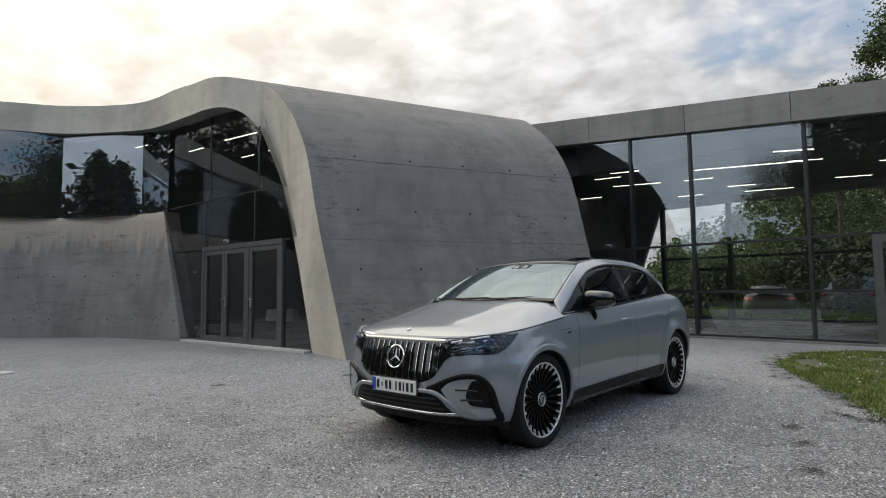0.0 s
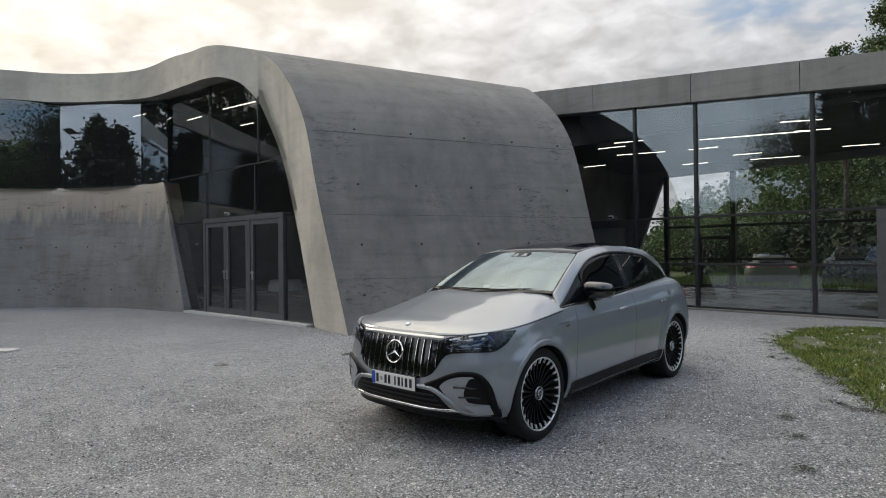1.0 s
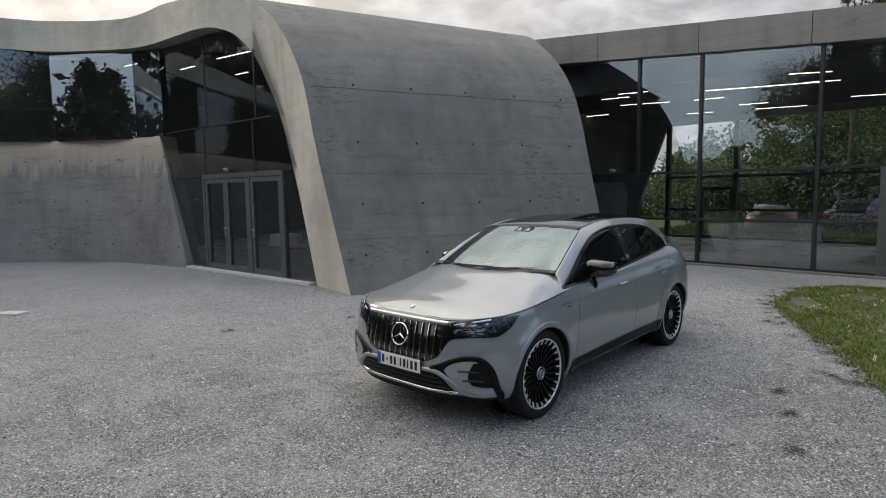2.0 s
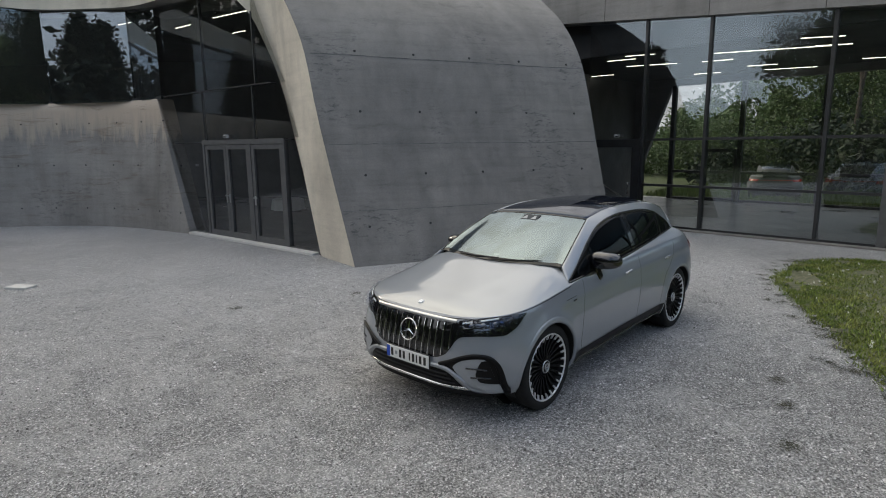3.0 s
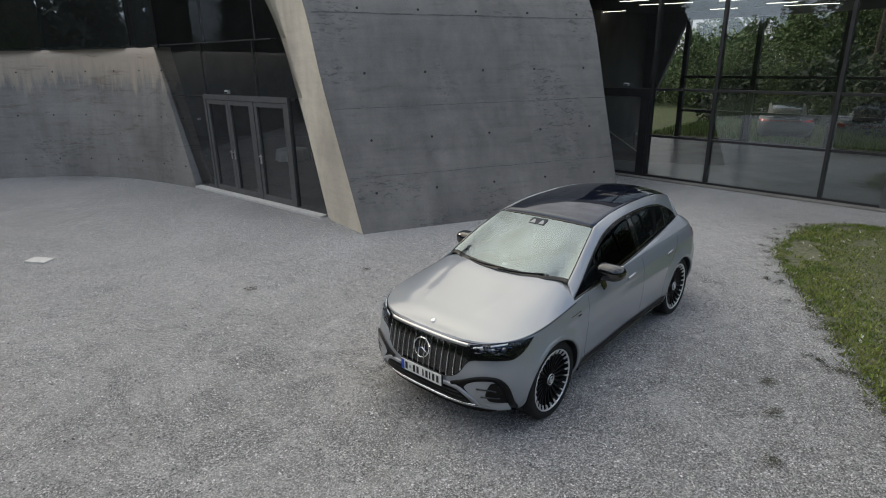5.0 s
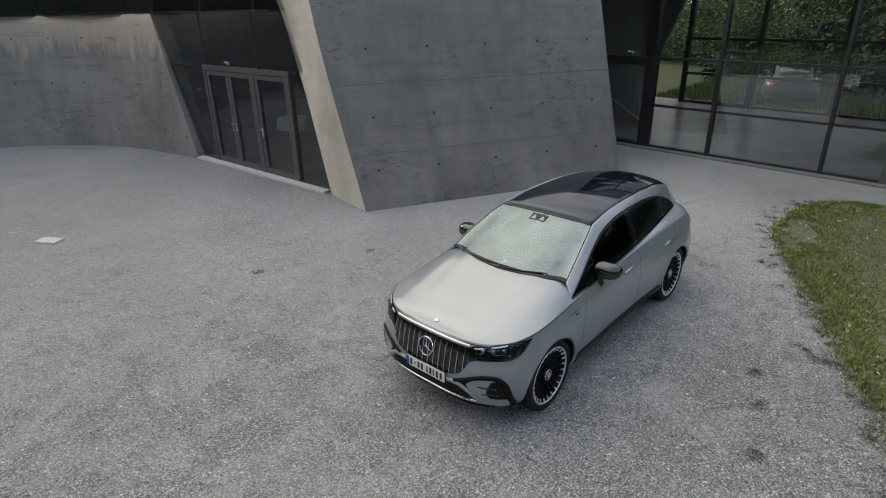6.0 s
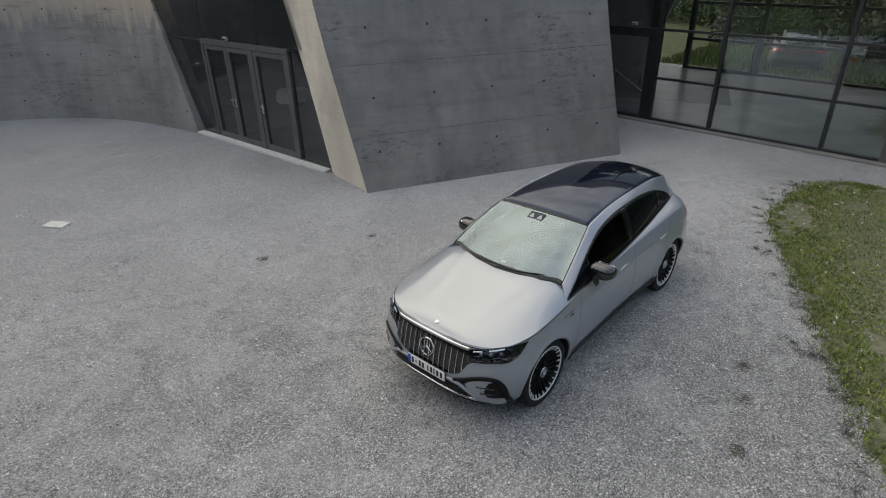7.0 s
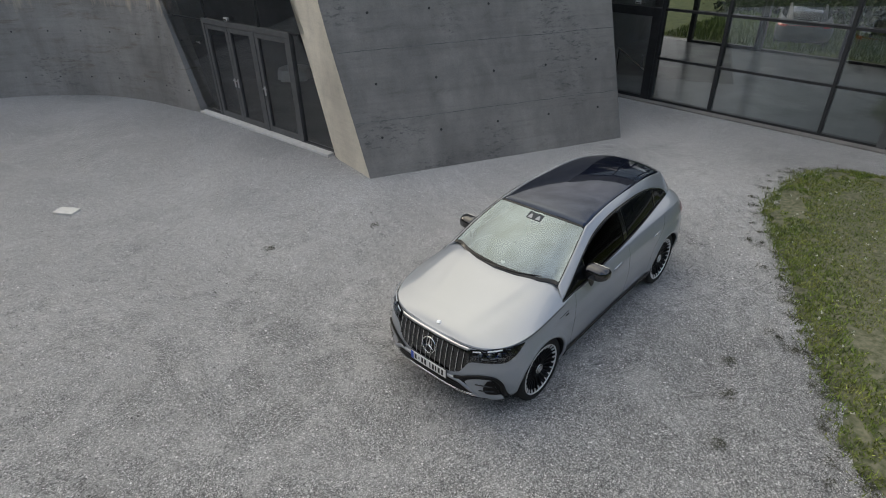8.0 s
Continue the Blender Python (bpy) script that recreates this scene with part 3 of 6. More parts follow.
glazed_doors()
step = part("doorstep", boxed(DOOR_M @ pose(-1.88, -0.13, 0.02), 5.86, 0.2, 0.07, 0.012), STONE_PALE)
tagged(step, "long pale stone doorstep below the glazed doors", "doorstep", kind="structure")

# ---- the glazed wing ----
WING_O = Vector((6.136, 15.503, 0))
WING_U = Vector((0.7371, -0.6758, 0)).normalized()
WING_N = Vector((-WING_U.y, WING_U.x, 0))
WING_M = Matrix(((WING_U.x, WING_N.x, 0, WING_O.x), (WING_U.y, WING_N.y, 0, WING_O.y), (0, 0, 1, 0), (0, 0, 0, 1)))
WING_DEEP = 8.3


def head_of(s):
    """Height of the glass at a place along the wing."""
    return 5.4 - 0.1 * s


def clear_pane(*args, **kw):
    return pane(*args, mat=FACADE_GLASS, **kw)


def wing_glass():
    th = tagged(new("window_3"), "storey-high dark mirrored glass front with black steel mullions", "window", kind="structure")
    posts = [-5.2, -3.42, -1.68, 0.0, 2.62, 5.24, 7.86, 10.5, 13.1]
    for a, b in zip(posts, posts[1:]):
        if a > -3.5:
            if a > -2:
                clear_pane(th, WING_M, a, b, 0.08, 1.17)
                clear_pane(th, WING_M, a, b, 1.17, 2.4)
            m = WING_M
            ob = part("pane", ([m @ Vector((a, 0, 2.4)), m @ Vector((b, 0, 2.4)), m @ Vector((b, 0, head_of(b) + 0.1)), m @ Vector((a, 0, head_of(a) + 0.1))], [(0, 1, 2, 3)]), FACADE_GLASS, th)
            facing(ob, (0, 2, 2))
            ob.visible_shadow = False
    for s in posts[2:]:
        bar(th, "mullion", STEEL_DARK, WING_M, s - 0.04, s + 0.04, 0.0, head_of(s) + 0.08, -0.05, 0.12)
    for z in (1.17, 2.4):
        bar(th, "transom", STEEL_DARK, WING_M, -1.64, 13.0, z - 0.03, z + 0.03, -0.035, 0.06)
    bar(th, "sill", STEEL_DARK, WING_M, -4.2, 13.0, 0.0, 0.09, -0.045, 0.08)
    return th


wing_glass()


def wing_door():
    th = tagged(new("door_3"), "closed dark steel glazed side door beside the concrete shell", "door", kind="structure")
    for x0, x1, z0, z1 in ((-3.45, -3.3, 0.0, 2.42), (-1.95, -1.72, 0.0, 2.42), (-3.3, -1.95, 2.2, 2.42), (-3.3, -1.95, 0.0, 0.12)):
        bar(th, "door_frame", STEEL_DARK, WING_M, x0, x1, z0, z1, -0.07, 0.07)
    clear_pane(th, WING_M, -3.3, -1.95, 0.12, 2.2)
    bm = bmesh.new()
    box(bm, WING_M @ pose(-2.02, -0.1, 1.05), 0.03, 0.03, 0.34, 0.008)
    box(bm, WING_M @ pose(-2.02, -0.08, 1.18), 0.1, 0.03, 0.03, 0.006)
    part("door_handle", bm, material("bright_steel", (0.7, 0.7, 0.71), 0.25, 1.0), th)


wing_door()


def bay_door():
    th = tagged(new("door_5"), "grey-framed glazed door set in the glass front", "door", kind="structure")
    for x0, x1, z0, z1 in ((3.78, 3.95, 0.0, 2.37), (5.04, 5.19, 0.0, 2.37), (3.95, 5.04, 2.2, 2.37), (3.95, 5.04, 0.09, 0.24)):
        bar(th, "door_frame", FRAME_GREY, WING_M, x0, x1, z0, z1, -0.075, -0.04)


bay_door()
kerb = part("plinth", boxed(WING_M @ pose(4.3, -0.16, 0.005), 17.6, 0.22, 0.07, 0.01), CONCRETE)
tagged(kerb, "low concrete plinth strip along the glass front", "plinth", kind="structure")


def fascia():
    th = tagged(new("roof_fascia"), "grey concrete roof fascia panels over the glass wing", "roof edge", kind="structure")
    cuts = [-5.5, -2.9, -0.05, 2.42, 5.1, 7.8, 10.4, 13.2]
    for a, b in zip(cuts, cuts[1:]):
        a2, b2 = a + 0.008, b - 0.008
        vs = []
        for s in (a2, b2):
            lo, hi = head_of(s) - 0.02, 6.12 - 0.112 * s
            vs += [WING_M @ Vector((s, y, z)) for y, z in ((-0.16, lo), (-0.16, hi), (0.4, hi), (0.4, lo))]
        fs = [(0, 4, 5, 1), (1, 5, 6, 2), (2, 6, 7, 3), (3, 7, 4, 0), (0, 1, 2, 3), (7, 6, 5, 4)]
        part("panel", (vs, fs), CONCRETE_PANEL, th)
    return th


fascia()


def wing_inside():
    """Floor, ceiling, far glazing and side walls of the wing."""
    fl = part("floor", boxed(WING_M @ pose(2.5, WING_DEEP / 2 + 0.05, -0.02), 21, WING_DEEP, 0.09), FLOOR_IN)
    tagged(fl, "grey polished screed floor inside the glass wing", "floor", kind="structure")
    ce = part("ceiling", boxed(WING_M @ pose(2.5, WING_DEEP / 2 + 0.3, 4.9), 21, WING_DEEP, 0.16), CEIL_IN)
    tagged(ce, "dark ceiling with light strips inside the wing", "ceiling", kind="structure")
    far = tagged(new("window_4"), "glazed rear front of the wing with broad dark posts", "window", kind="structure")
    for s in (-4.5, -1.86, 0.8, 3.44, 6.08, 8.7, 11.3):
        bar(far, "mullion", STEEL_DARK, WING_M, s - 0.08, s + 0.08, 0.0, 4.85, WING_DEEP - 0.1, WING_DEEP + 0.1)
    rear = (-4.5, -1.86, 0.8, 3.44, 6.08, 8.7, 11.3)
    for a, b in zip(rear, rear[1:]):
        pane(far, WING_M, a + 0.08, b - 0.08, 0.1, 4.56, WING_DEEP, REAR_GLASS)
    for z in (0.06, 1.15, 2.45):
        bar(far, "transom", STEEL_DARK, WING_M, -4.5, 12, z - 0.05, z + 0.05, WING_DEEP - 0.05, WING_DEEP + 0.05)
    bar(far, "lintel", WALL_IN, WING_M, -8, 12.8, 4.55, 4.9, WING_DEEP - 0.12, WING_DEEP + 0.12)
    rd = tagged(new("door_4"), "closed dark steel glazed door in the rear glass front", "door", kind="structure")
    for x0, x1, z0, z1 in ((-3.2, -3.02, 0.0, 2.05), (-2.02, -1.95, 0.0, 2.05), (-3.02, -2.02, 1.92, 2.05), (-3.02, -2.02, 0.0, 0.16)):
        bar(rd, "door_frame", STEEL_DARK, WING_M, x0, x1, z0, z1, WING_DEEP - 0.14, WING_DEEP - 0.06)
    m = WING_M
    wl = part("wall_inner", slab([[m @ Vector((-8, WING_DEEP, 0)), m @ Vector((-6.3, WING_DEEP, 0))], [m @ Vector((-8, WING_DEEP, 4.9)), m @ Vector((-4.5, WING_DEEP, 4.9))]], WING_N * 0.2), WALL_IN)
    tagged(wl, "dark slanted inner wall of the wing", "wall", kind="structure")
    bh = part("bulkhead", slab([[WING_M @ Vector((s, 0.41, min(4.8, head_of(s) - 0.1) if k == 0 else head_of(s) + 0.4)) for s in (-5.4, -2, 2, 4, 6, 13)] for k in (0, 1)], WING_N * 0.06), CEIL_IN)
    tagged(bh, "dark bulkhead between ceiling and roof edge", "bulkhead", kind="structure")
    e = m @ Vector((-6.2, WING_DEEP, 0))
    w3 = part("wall_link", slab([[Vector((1.6, 18.6, z)), Vector((e.x, e.y, z))] for z in (0, 6.0)], (-0.15, 0.1, 0)), WALL_IN)
    tagged(w3, "dark wall between hall and wing", "wall", kind="structure")
    w2 = part("wall_east", boxed(WING_M @ pose(13.1, WING_DEEP / 2 + 0.2, 2.5), 0.2, WING_DEEP, 5.0), WALL_IN)
    tagged(w2, "dark closing wall of the wing", "wall", kind="structure")
    rf = part("roof_wing", boxed(WING_M @ pose(3.5, WING_DEEP / 2 + 0.5, 5.2), 19, WING_DEEP - 0.2, 0.3), CONCRETE)
    tagged(rf, "flat concrete roof of the glass wing", "roof", kind="structure")


wing_inside()


def hall_inside():
    """Dark hall behind the entrance and the ribbon window."""
    fl = part("floor_hall", ([(-24, 15.3, 0.03), (-12, 17.8, 0.03), (-7.5, 15.9, 0.03), (-2.7, 12.3, 0.03), (2.8, 14.6, 0.03), (-1, 27, 0.03), (-24, 27, 0.03)], [tuple(range(7))]), FLOOR_IN)
    tagged(fl, "dark polished floor of the entrance hall", "floor", kind="structure")
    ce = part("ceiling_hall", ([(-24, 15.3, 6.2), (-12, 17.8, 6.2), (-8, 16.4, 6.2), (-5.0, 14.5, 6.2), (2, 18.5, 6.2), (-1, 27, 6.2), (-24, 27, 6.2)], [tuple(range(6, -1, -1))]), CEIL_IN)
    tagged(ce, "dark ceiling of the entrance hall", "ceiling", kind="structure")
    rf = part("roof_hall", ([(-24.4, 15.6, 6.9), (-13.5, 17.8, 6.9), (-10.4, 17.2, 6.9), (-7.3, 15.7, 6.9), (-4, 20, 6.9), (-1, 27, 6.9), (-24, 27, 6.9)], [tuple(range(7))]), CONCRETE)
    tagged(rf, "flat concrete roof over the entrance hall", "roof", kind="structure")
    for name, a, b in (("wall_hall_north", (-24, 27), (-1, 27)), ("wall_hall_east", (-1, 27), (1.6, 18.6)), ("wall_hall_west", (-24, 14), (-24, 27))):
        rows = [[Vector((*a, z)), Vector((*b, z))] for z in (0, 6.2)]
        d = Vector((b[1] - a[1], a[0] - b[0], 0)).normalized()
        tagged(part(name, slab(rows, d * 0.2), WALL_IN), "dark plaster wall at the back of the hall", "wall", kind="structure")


hall_inside()


def light_strip(a, b, z):
    """A slim tube lamp in a dark tray hung under a ceiling."""
    a, b = Vector((a[0], a[1], z)), Vector((b[0], b[1], z))
    d = b - a
    m = Matrix.Translation((a + b) / 2) @ pose(0, 0, 0, 0, 0, math.degrees(math.atan2(d.y, d.x)))
    th = thing("strip_light", m, label="slim white strip light hung below the dark ceiling", category="ceiling light", group="strip lights inside the building")
    part("tray", boxed(pose(0, 0, 0.025), d.length, 0.07, 0.035, 0.004), STEEL_DARK, th)
    part("diffuser", boxed(pose(0, 0, 0), d.length - 0.02, 0.036, 0.016, 0.003), TUBE, th)
    for x in (-d.length * 0.4, d.length * 0.4):
        part("hanger", boxed(pose(x, 0, 0.09), 0.012, 0.012, 0.1), STEEL_DARK, th)


for s0, n0, s1, n1 in ((-0.66, 1.95, 1.94, 3.0), (1.66, 1.14, 2.49, 1.6), (-2.6, 0.5, -1.8, 0.75), (-3.43, 1.0, -2.61, 1.2), (-3.64, 2.57, -2.21, 3.14),
                       (-1.57, 3.42, -0.72, 3.6), (-0.98, 5.66, -0.14, 5.9), (-0.92, 7.2, 0.56, 7.7), (-3.06, 6.51, -2.2, 6.74), (1.6, 2.73, 2.37, 3.1),
                       (1.97, 6.6, 2.88, 7.0), (-5.94, 4.14, -5.04, 4.3), (4.2, 2.0, 5.6, 2.6), (3.4, 4.6, 4.6, 5.0)):
    p, q = WING_M @ Vector((s0, n0, 0)), WING_M @ Vector((s1, n1, 0))
    light_strip(p, q, 4.76)
for p, q in (((-10.52, 18.0), (-9.93, 17.69)), ((-9.08, 18.67), (-8.37, 18.2)), ((-7.3, 17.38), (-5.98, 16.6)), ((-7.68, 19.63), (-7.09, 19.26)), ((-6.42, 18.77), (-5.9, 18.4))):
    light_strip(p, q, 6.02)


def door_sensor(m, x, y, z):
    th = thing("door_sensor", m @ pose(x, y, z), label="small pale grey sensor box above the door", category="door sensor", group="sensors above the doors")
    part("housing", boxed(pose(0, 0, 0), 0.16, 0.07, 0.08, 0.012), material("pale_grey_plastic", (0.4, 0.4, 0.4), 0.5), th)
    part("window", boxed(pose(0, -0.034, -0.012), 0.12, 0.008, 0.03, 0.003), BLACK_SMOKE, th)


BLACK_SMOKE = material("smoked_plastic", (0.01, 0.01, 0.012), 0.15)
door_sensor(DOOR_M, -2.32, -0.1, 2.6)
door_sensor(WING_M, -2.4, -0.1, 2.52)


def cafe_table():
    """A round table under a white cloth, seen dimly through the door."""
    at = DOOR_O + DOOR_N * 2.6 + DOOR_U * -3.75
    th = thing("cafe_table", Matrix.Translation(at) @ pose(0, 0, 0.03), label="small table under a white cloth inside the dark hall", category="table")
    cloth = tinted("white_tablecloth", (0.5, 0.5, 0.5), (0.62, 0.62, 0.62), 4, 0.9)
    rows = []
    for r, z, fold in ((0.0, 0.75, 0), (0.42, 0.75, 0), (0.45, 0.74, 0.01), (0.46, 0.6, 0.03), (0.47, 0.42, 0.05)):
        rows.append([Vector(((r + fold * math.sin(8 * a)) * math.cos(a), (r + fold * math.sin(8 * a)) * math.sin(a), z)) for a in [2 * math.pi * i / 48 for i in range(49)]])
    part("tablecloth", sheet(rows), cloth, th, smooth=True)
    bm = bmesh.new()
    tube(bm, (0, 0, 0), (0, 0, 0.74), 0.03)
    tube(bm, (0, 0, 0), (0, 0, 0.02), 0.22)
    part("pedestal", bm, STEEL_DARK, th)


cafe_table()


def lettering(words, m, size, mat, name):
    cu = bpy.data.curves.new(name, "FONT")
    cu.body, cu.size, cu.extrude, cu.align_x = words, size, 0.001, "CENTER"
    ob = new(name, cu)
    bpy.context.view_layer.update()
    me = bpy.data.meshes.new_from_object(ob.evaluated_get(bpy.context.evaluated_depsgraph_get()))
    bpy.data.objects.remove(ob)
    me.materials.append(mat)
    ob = new(name, me)
    ob.matrix_world = m
    return ob


sign = lettering("CAFE", DOOR_M @ pose(-4.06, -0.006, 1.84, 90, 0, 0), 0.085, material("white_film", (0.4, 0.4, 0.4), 0.6), "window_sign")
tagged(sign, "small white cafe lettering stuck on the dark glass", "sign")

rail = thing("handrail", WING_M @ pose(-2.9, 1.0, 0), label="pale sloping handrail behind the side door", category="handrail")
bm = bmesh.new()
tube(bm, (-0.55, 0, 1.06), (0.62, 0, 0.42), 0.022)
part("rail", bm, STONE_PALE, rail)
for x, z in ((-0.5, 1.03), (0.55, 0.46)):
    bm = bmesh.new()
    tube(bm, (x, 0, 0.0), (x, 0, z), 0.014)
    part("baluster", bm, STEEL_DARK, rail)
# ---- planting and distance ----
LEAF = tinted("broad_leaf", (0.035, 0.065, 0.016), (0.09, 0.14, 0.035), 1.3, 0.6)
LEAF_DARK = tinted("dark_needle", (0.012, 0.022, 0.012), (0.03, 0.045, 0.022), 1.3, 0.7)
BARK = tinted("rough_bark", (0.03, 0.025, 0.02), (0.08, 0.065, 0.05), 7, 0.9, bump=0.4)


def leaf_cloud(rng, centres, count, spread, size):
    """Many small folded leaves scattered round clump centres."""
    vs, fs = [], []
    c = np.array(centres)
    idx = rng.integers(0, len(c), count)
    p = c[idx][:, :3] + rng.normal(size=(count, 3)) * (c[idx][:, 3:4] * spread)
    a = rng.normal(size=(count, 3))
    a /= np.linalg.norm(a, axis=1, keepdims=True)
    b = np.cross(a, rng.normal(size=(count, 3)))
    b /= np.linalg.norm(b, axis=1, keepdims=True)
    s = size * rng.uniform(0.6, 1.4, (count, 1))
    quad = np.stack([p - a * s, p + b * s * 0.55, p + a * s, p - b * s * 0.55], axis=1).reshape(-1, 3)
    return quad, [(4 * i, 4 * i + 1, 4 * i + 2, 4 * i + 3) for i in range(count)]


def broad_tree(x, y, h, r, leaves, seed, size=0.11, low=0.3, mat=None):
    rng = np.random.default_rng(seed)
    th = thing("tree", pose(x, y, 0), label="leafy green deciduous tree with a forked trunk", category="tree", group="trees round the yard")
    bm = bmesh.new()
    tube(bm, (0, 0, -0.2), (0.1, 0, h * 0.45), 0.011 * h + 0.03, 0.006 * h + 0.02)
    cs = []
    for i in range(26):
        f = low + (0.97 - low) * rng.random()
        a = rng.random() * 2 * math.pi
        rr = r * (0.35 + 0.65 * rng.random()) * math.sin(math.pi * min(0.97, max(0.12, (f - low) / (1 - low) * 0.85 + 0.12))) ** 0.6
        c = (rr * math.cos(a), rr * math.sin(a), h * f)
        cs.append((*c, r * rng.uniform(0.16, 0.3)))
        if i < 12:
            tube(bm, (0.1, 0, h * min(0.45, f * 0.6)), c, 0.006 * h, 0.002 * h, 6)
    part("trunk", bm, BARK, th)
    part("crown", leaf_cloud(rng, cs, leaves, 0.62, size), mat or LEAF, th)
    return th


def conifer(x, y, h, r, leaves, seed):
    rng = np.random.default_rng(seed)
    th = thing("conifer", pose(x, y, 0), label="tall dark conifer with drooping branches", category="tree", group="trees round the yard")
    bm = bmesh.new()
    tube(bm, (0, 0, -0.2), (0, 0, h), 0.016 * h, 0.003 * h)
    cs = []
    for i in range(70):
        f = 0.08 + 0.92 * rng.random()
        a = rng.random() * 2 * math.pi
        rr = r * (1 - f) ** 0.75 * rng.uniform(0.4, 1.05)
        cs.append((rr * math.cos(a), rr * math.sin(a), h * f - 0.25 * rr, 0.1 * r + 0.16 * r * (1 - f)))
    part("trunk", bm, BARK, th)
    part("crown", leaf_cloud(rng, cs, leaves, 0.7, 0.16), LEAF_DARK, th)
    return th


def thicket(name, path, count, seed, size, mat, deep=3.0, label="dense green shrubs and young trees"):
    """A long belt of foliage: clumps along a path, taller and lower by turns."""
    rng = np.random.default_rng(seed)
    f, length = spline(path)
    cs = []
    for i in range(int(length * 3.2)):
        t = rng.random()
        p = f(t)
        h = p.z * (0.72 + 0.5 * noise.noise((p.x * 0.22, p.y * 0.22, seed)))
        z = h * rng.random() ** 0.75
        r = (0.9 + 0.05 * h) * rng.uniform(0.6, 1.3)
        cs.append((p.x + rng.normal() * deep * 0.5, p.y + rng.normal() * deep * 0.5, max(z, 0.3), r))
    ob = part(name, leaf_cloud(rng, cs, count, 0.62, size), mat)
    return tagged(ob, label, "shrubs", kind="stuff")


def leafy_bank(name, path, seed, mat, label, wide=0.8):
    """The closed growth inside a belt of foliage: a lumpy bank that lets no light through."""
    f, length = spline(path)
    rows = []
    for j in range(25):
        v = j / 24
        row = []
        for i in range(241):
            p = f(i / 240)
            side = (f(min(1, i / 240 + 0.01)) - f(max(0, i / 240 - 0.01))).normalized().cross(Vector((0, 0, 1)))
            lump = 0.5 * noise.noise((p.x * 0.5, p.y * 0.5, v * 2 + seed)) + 0.3 * noise.noise((p.x * 1.6, p.y * 1.6, v * 7)) + 0.16 * noise.noise((p.x * 5, p.y * 5, v * 20))
            h = p.z * (0.8 + 0.35 * noise.noise((p.x * 0.4, p.y * 0.4, seed)))
            a = math.pi * v
            row.append(at_z(p + side * (wide * (math.cos(a) + lump)), max(0.0, h * math.sin(a) ** 0.7 + 0.6 * lump * math.sin(a))))
        rows.append(row)
    ob = part(name, sheet(rows), mat)
    return tagged(ob, label, "shrubs", kind="stuff")


# trees beyond the wing's roof, and the planting behind the wing
broad_tree(21.6, 28.0, 14.5, 2.9, 42000, 3, 0.085, 0.4)
broad_tree(17.5, 27.6, 11.3, 0.8, 3500, 4, 0.06, 0.5)
MEADOW = tinted("meadow_grass", (0.02, 0.038, 0.008), (0.08, 0.095, 0.028), 2.6, 0.9, bump=0.4, detail=7)
LEAF_BRIGHT = tinted("sunlit_leaf", (0.026, 0.052, 0.01), (0.085, 0.13, 0.026), 0.9, 0.6)
thicket("shrubbery", [(2, 46, 2.2), (12, 43, 2.4), (16, 40.5, 3.8), (22, 36, 7.5), (29, 31, 8.5), (36, 22, 9), (40, 10, 10)], 170000, 11, 0.085, LEAF_BRIGHT)
for i, (x, y, h, r) in enumerate(((21, 36, 8, 2.4), (24.5, 31.5, 9.5, 3))):
    broad_tree(x, y, h, r, 16000, 20 + i, 0.08, 0.15)
thicket("woods", [(19, 53, 4.5), (22, 51.5, 7), (25, 50, 11), (29, 47.5, 13.5), (35, 43, 14.5), (43, 34, 15)], 60000, 14, 0.22, LEAF, 3.5, "distant green wood beyond the meadow")
# woods across the yard, behind the walk, that the glass mirrors; run on unseen to cut low light
thicket("woods", [(-44, 6, 7), (-42, 0, 7), (-35, -5, 7), (-29, -11, 10), (-20, -17, 14), (-8, -22, 13), (6, -23, 13), (18, -17, 12), (27, -6, 11), (31, 6, 9)], 110000, 12, 0.2, LEAF, 4.5, "dense dark green wood behind the yard, run on unseen")
leafy_bank("woods", [(-44, 6, 6), (-42, 0, 6), (-35, -5, 6), (-29, -11, 8.5), (-20, -17, 12), (-8, -22, 11), (6, -23, 11), (18, -17, 10), (27, -6, 9), (31, 6, 7.5)], 15, LEAF, "closed dark inside of the wood behind the yard", 1.6)
for i, (x, y, h, r) in enumerate(((-30, -19, 17, 2.8), (-26, -21, 16, 2.6))):
    conifer(x, y, h, r, 7000, 40 + i)
for i, (x, y, h, r) in enumerate(((-24, -12, 15, 3.4), (-15, -17, 15, 5), (10, -20, 15, 5))):
    broad_tree(x, y, h, r, 9000, 60 + i, 0.2, 0.25, LEAF_DARK)

verge_in, _ = spline([(-11.5, 12, 0), (-11, 3, 0), (-9, -6, 0), (-2, -12, 0), (8, -13, 0), (17, -9, 0)])
verge_out, _ = spline([(-44, 14, 0), (-44, 2, 0), (-34, -12, 0), (-10, -26, 0), (8, -27, 0), (24, -20, 0)])
rows = [[at_z(verge_in(i / 40).lerp(verge_out(i / 40), v) + Vector((0.5 * noise.noise((i * 0.7, v * 9, 3)), 0, 0)), 0.01 + 0.03 * v) for v in (0, 0.03, 0.1, 0.3, 0.6, 1)] for i in range(41)]
verge = part("verge", sheet(rows), MEADOW, smooth=True)
facing(verge, (0, 0, 9))
tagged(verge, "dark green grass verge between gravel yard and wood", "grass verge", kind="structure")

# unseen wood, added to keep bright western sky out of the panes
thicket("woods", [(-30, 7, 9), (-31, 13, 14), (-33, 20, 15), (-33, 28, 15), (-30, 38, 14)], 26000, 13, 0.3, LEAF_DARK, 4.0, "dense dark wood added unseen west of the yard")
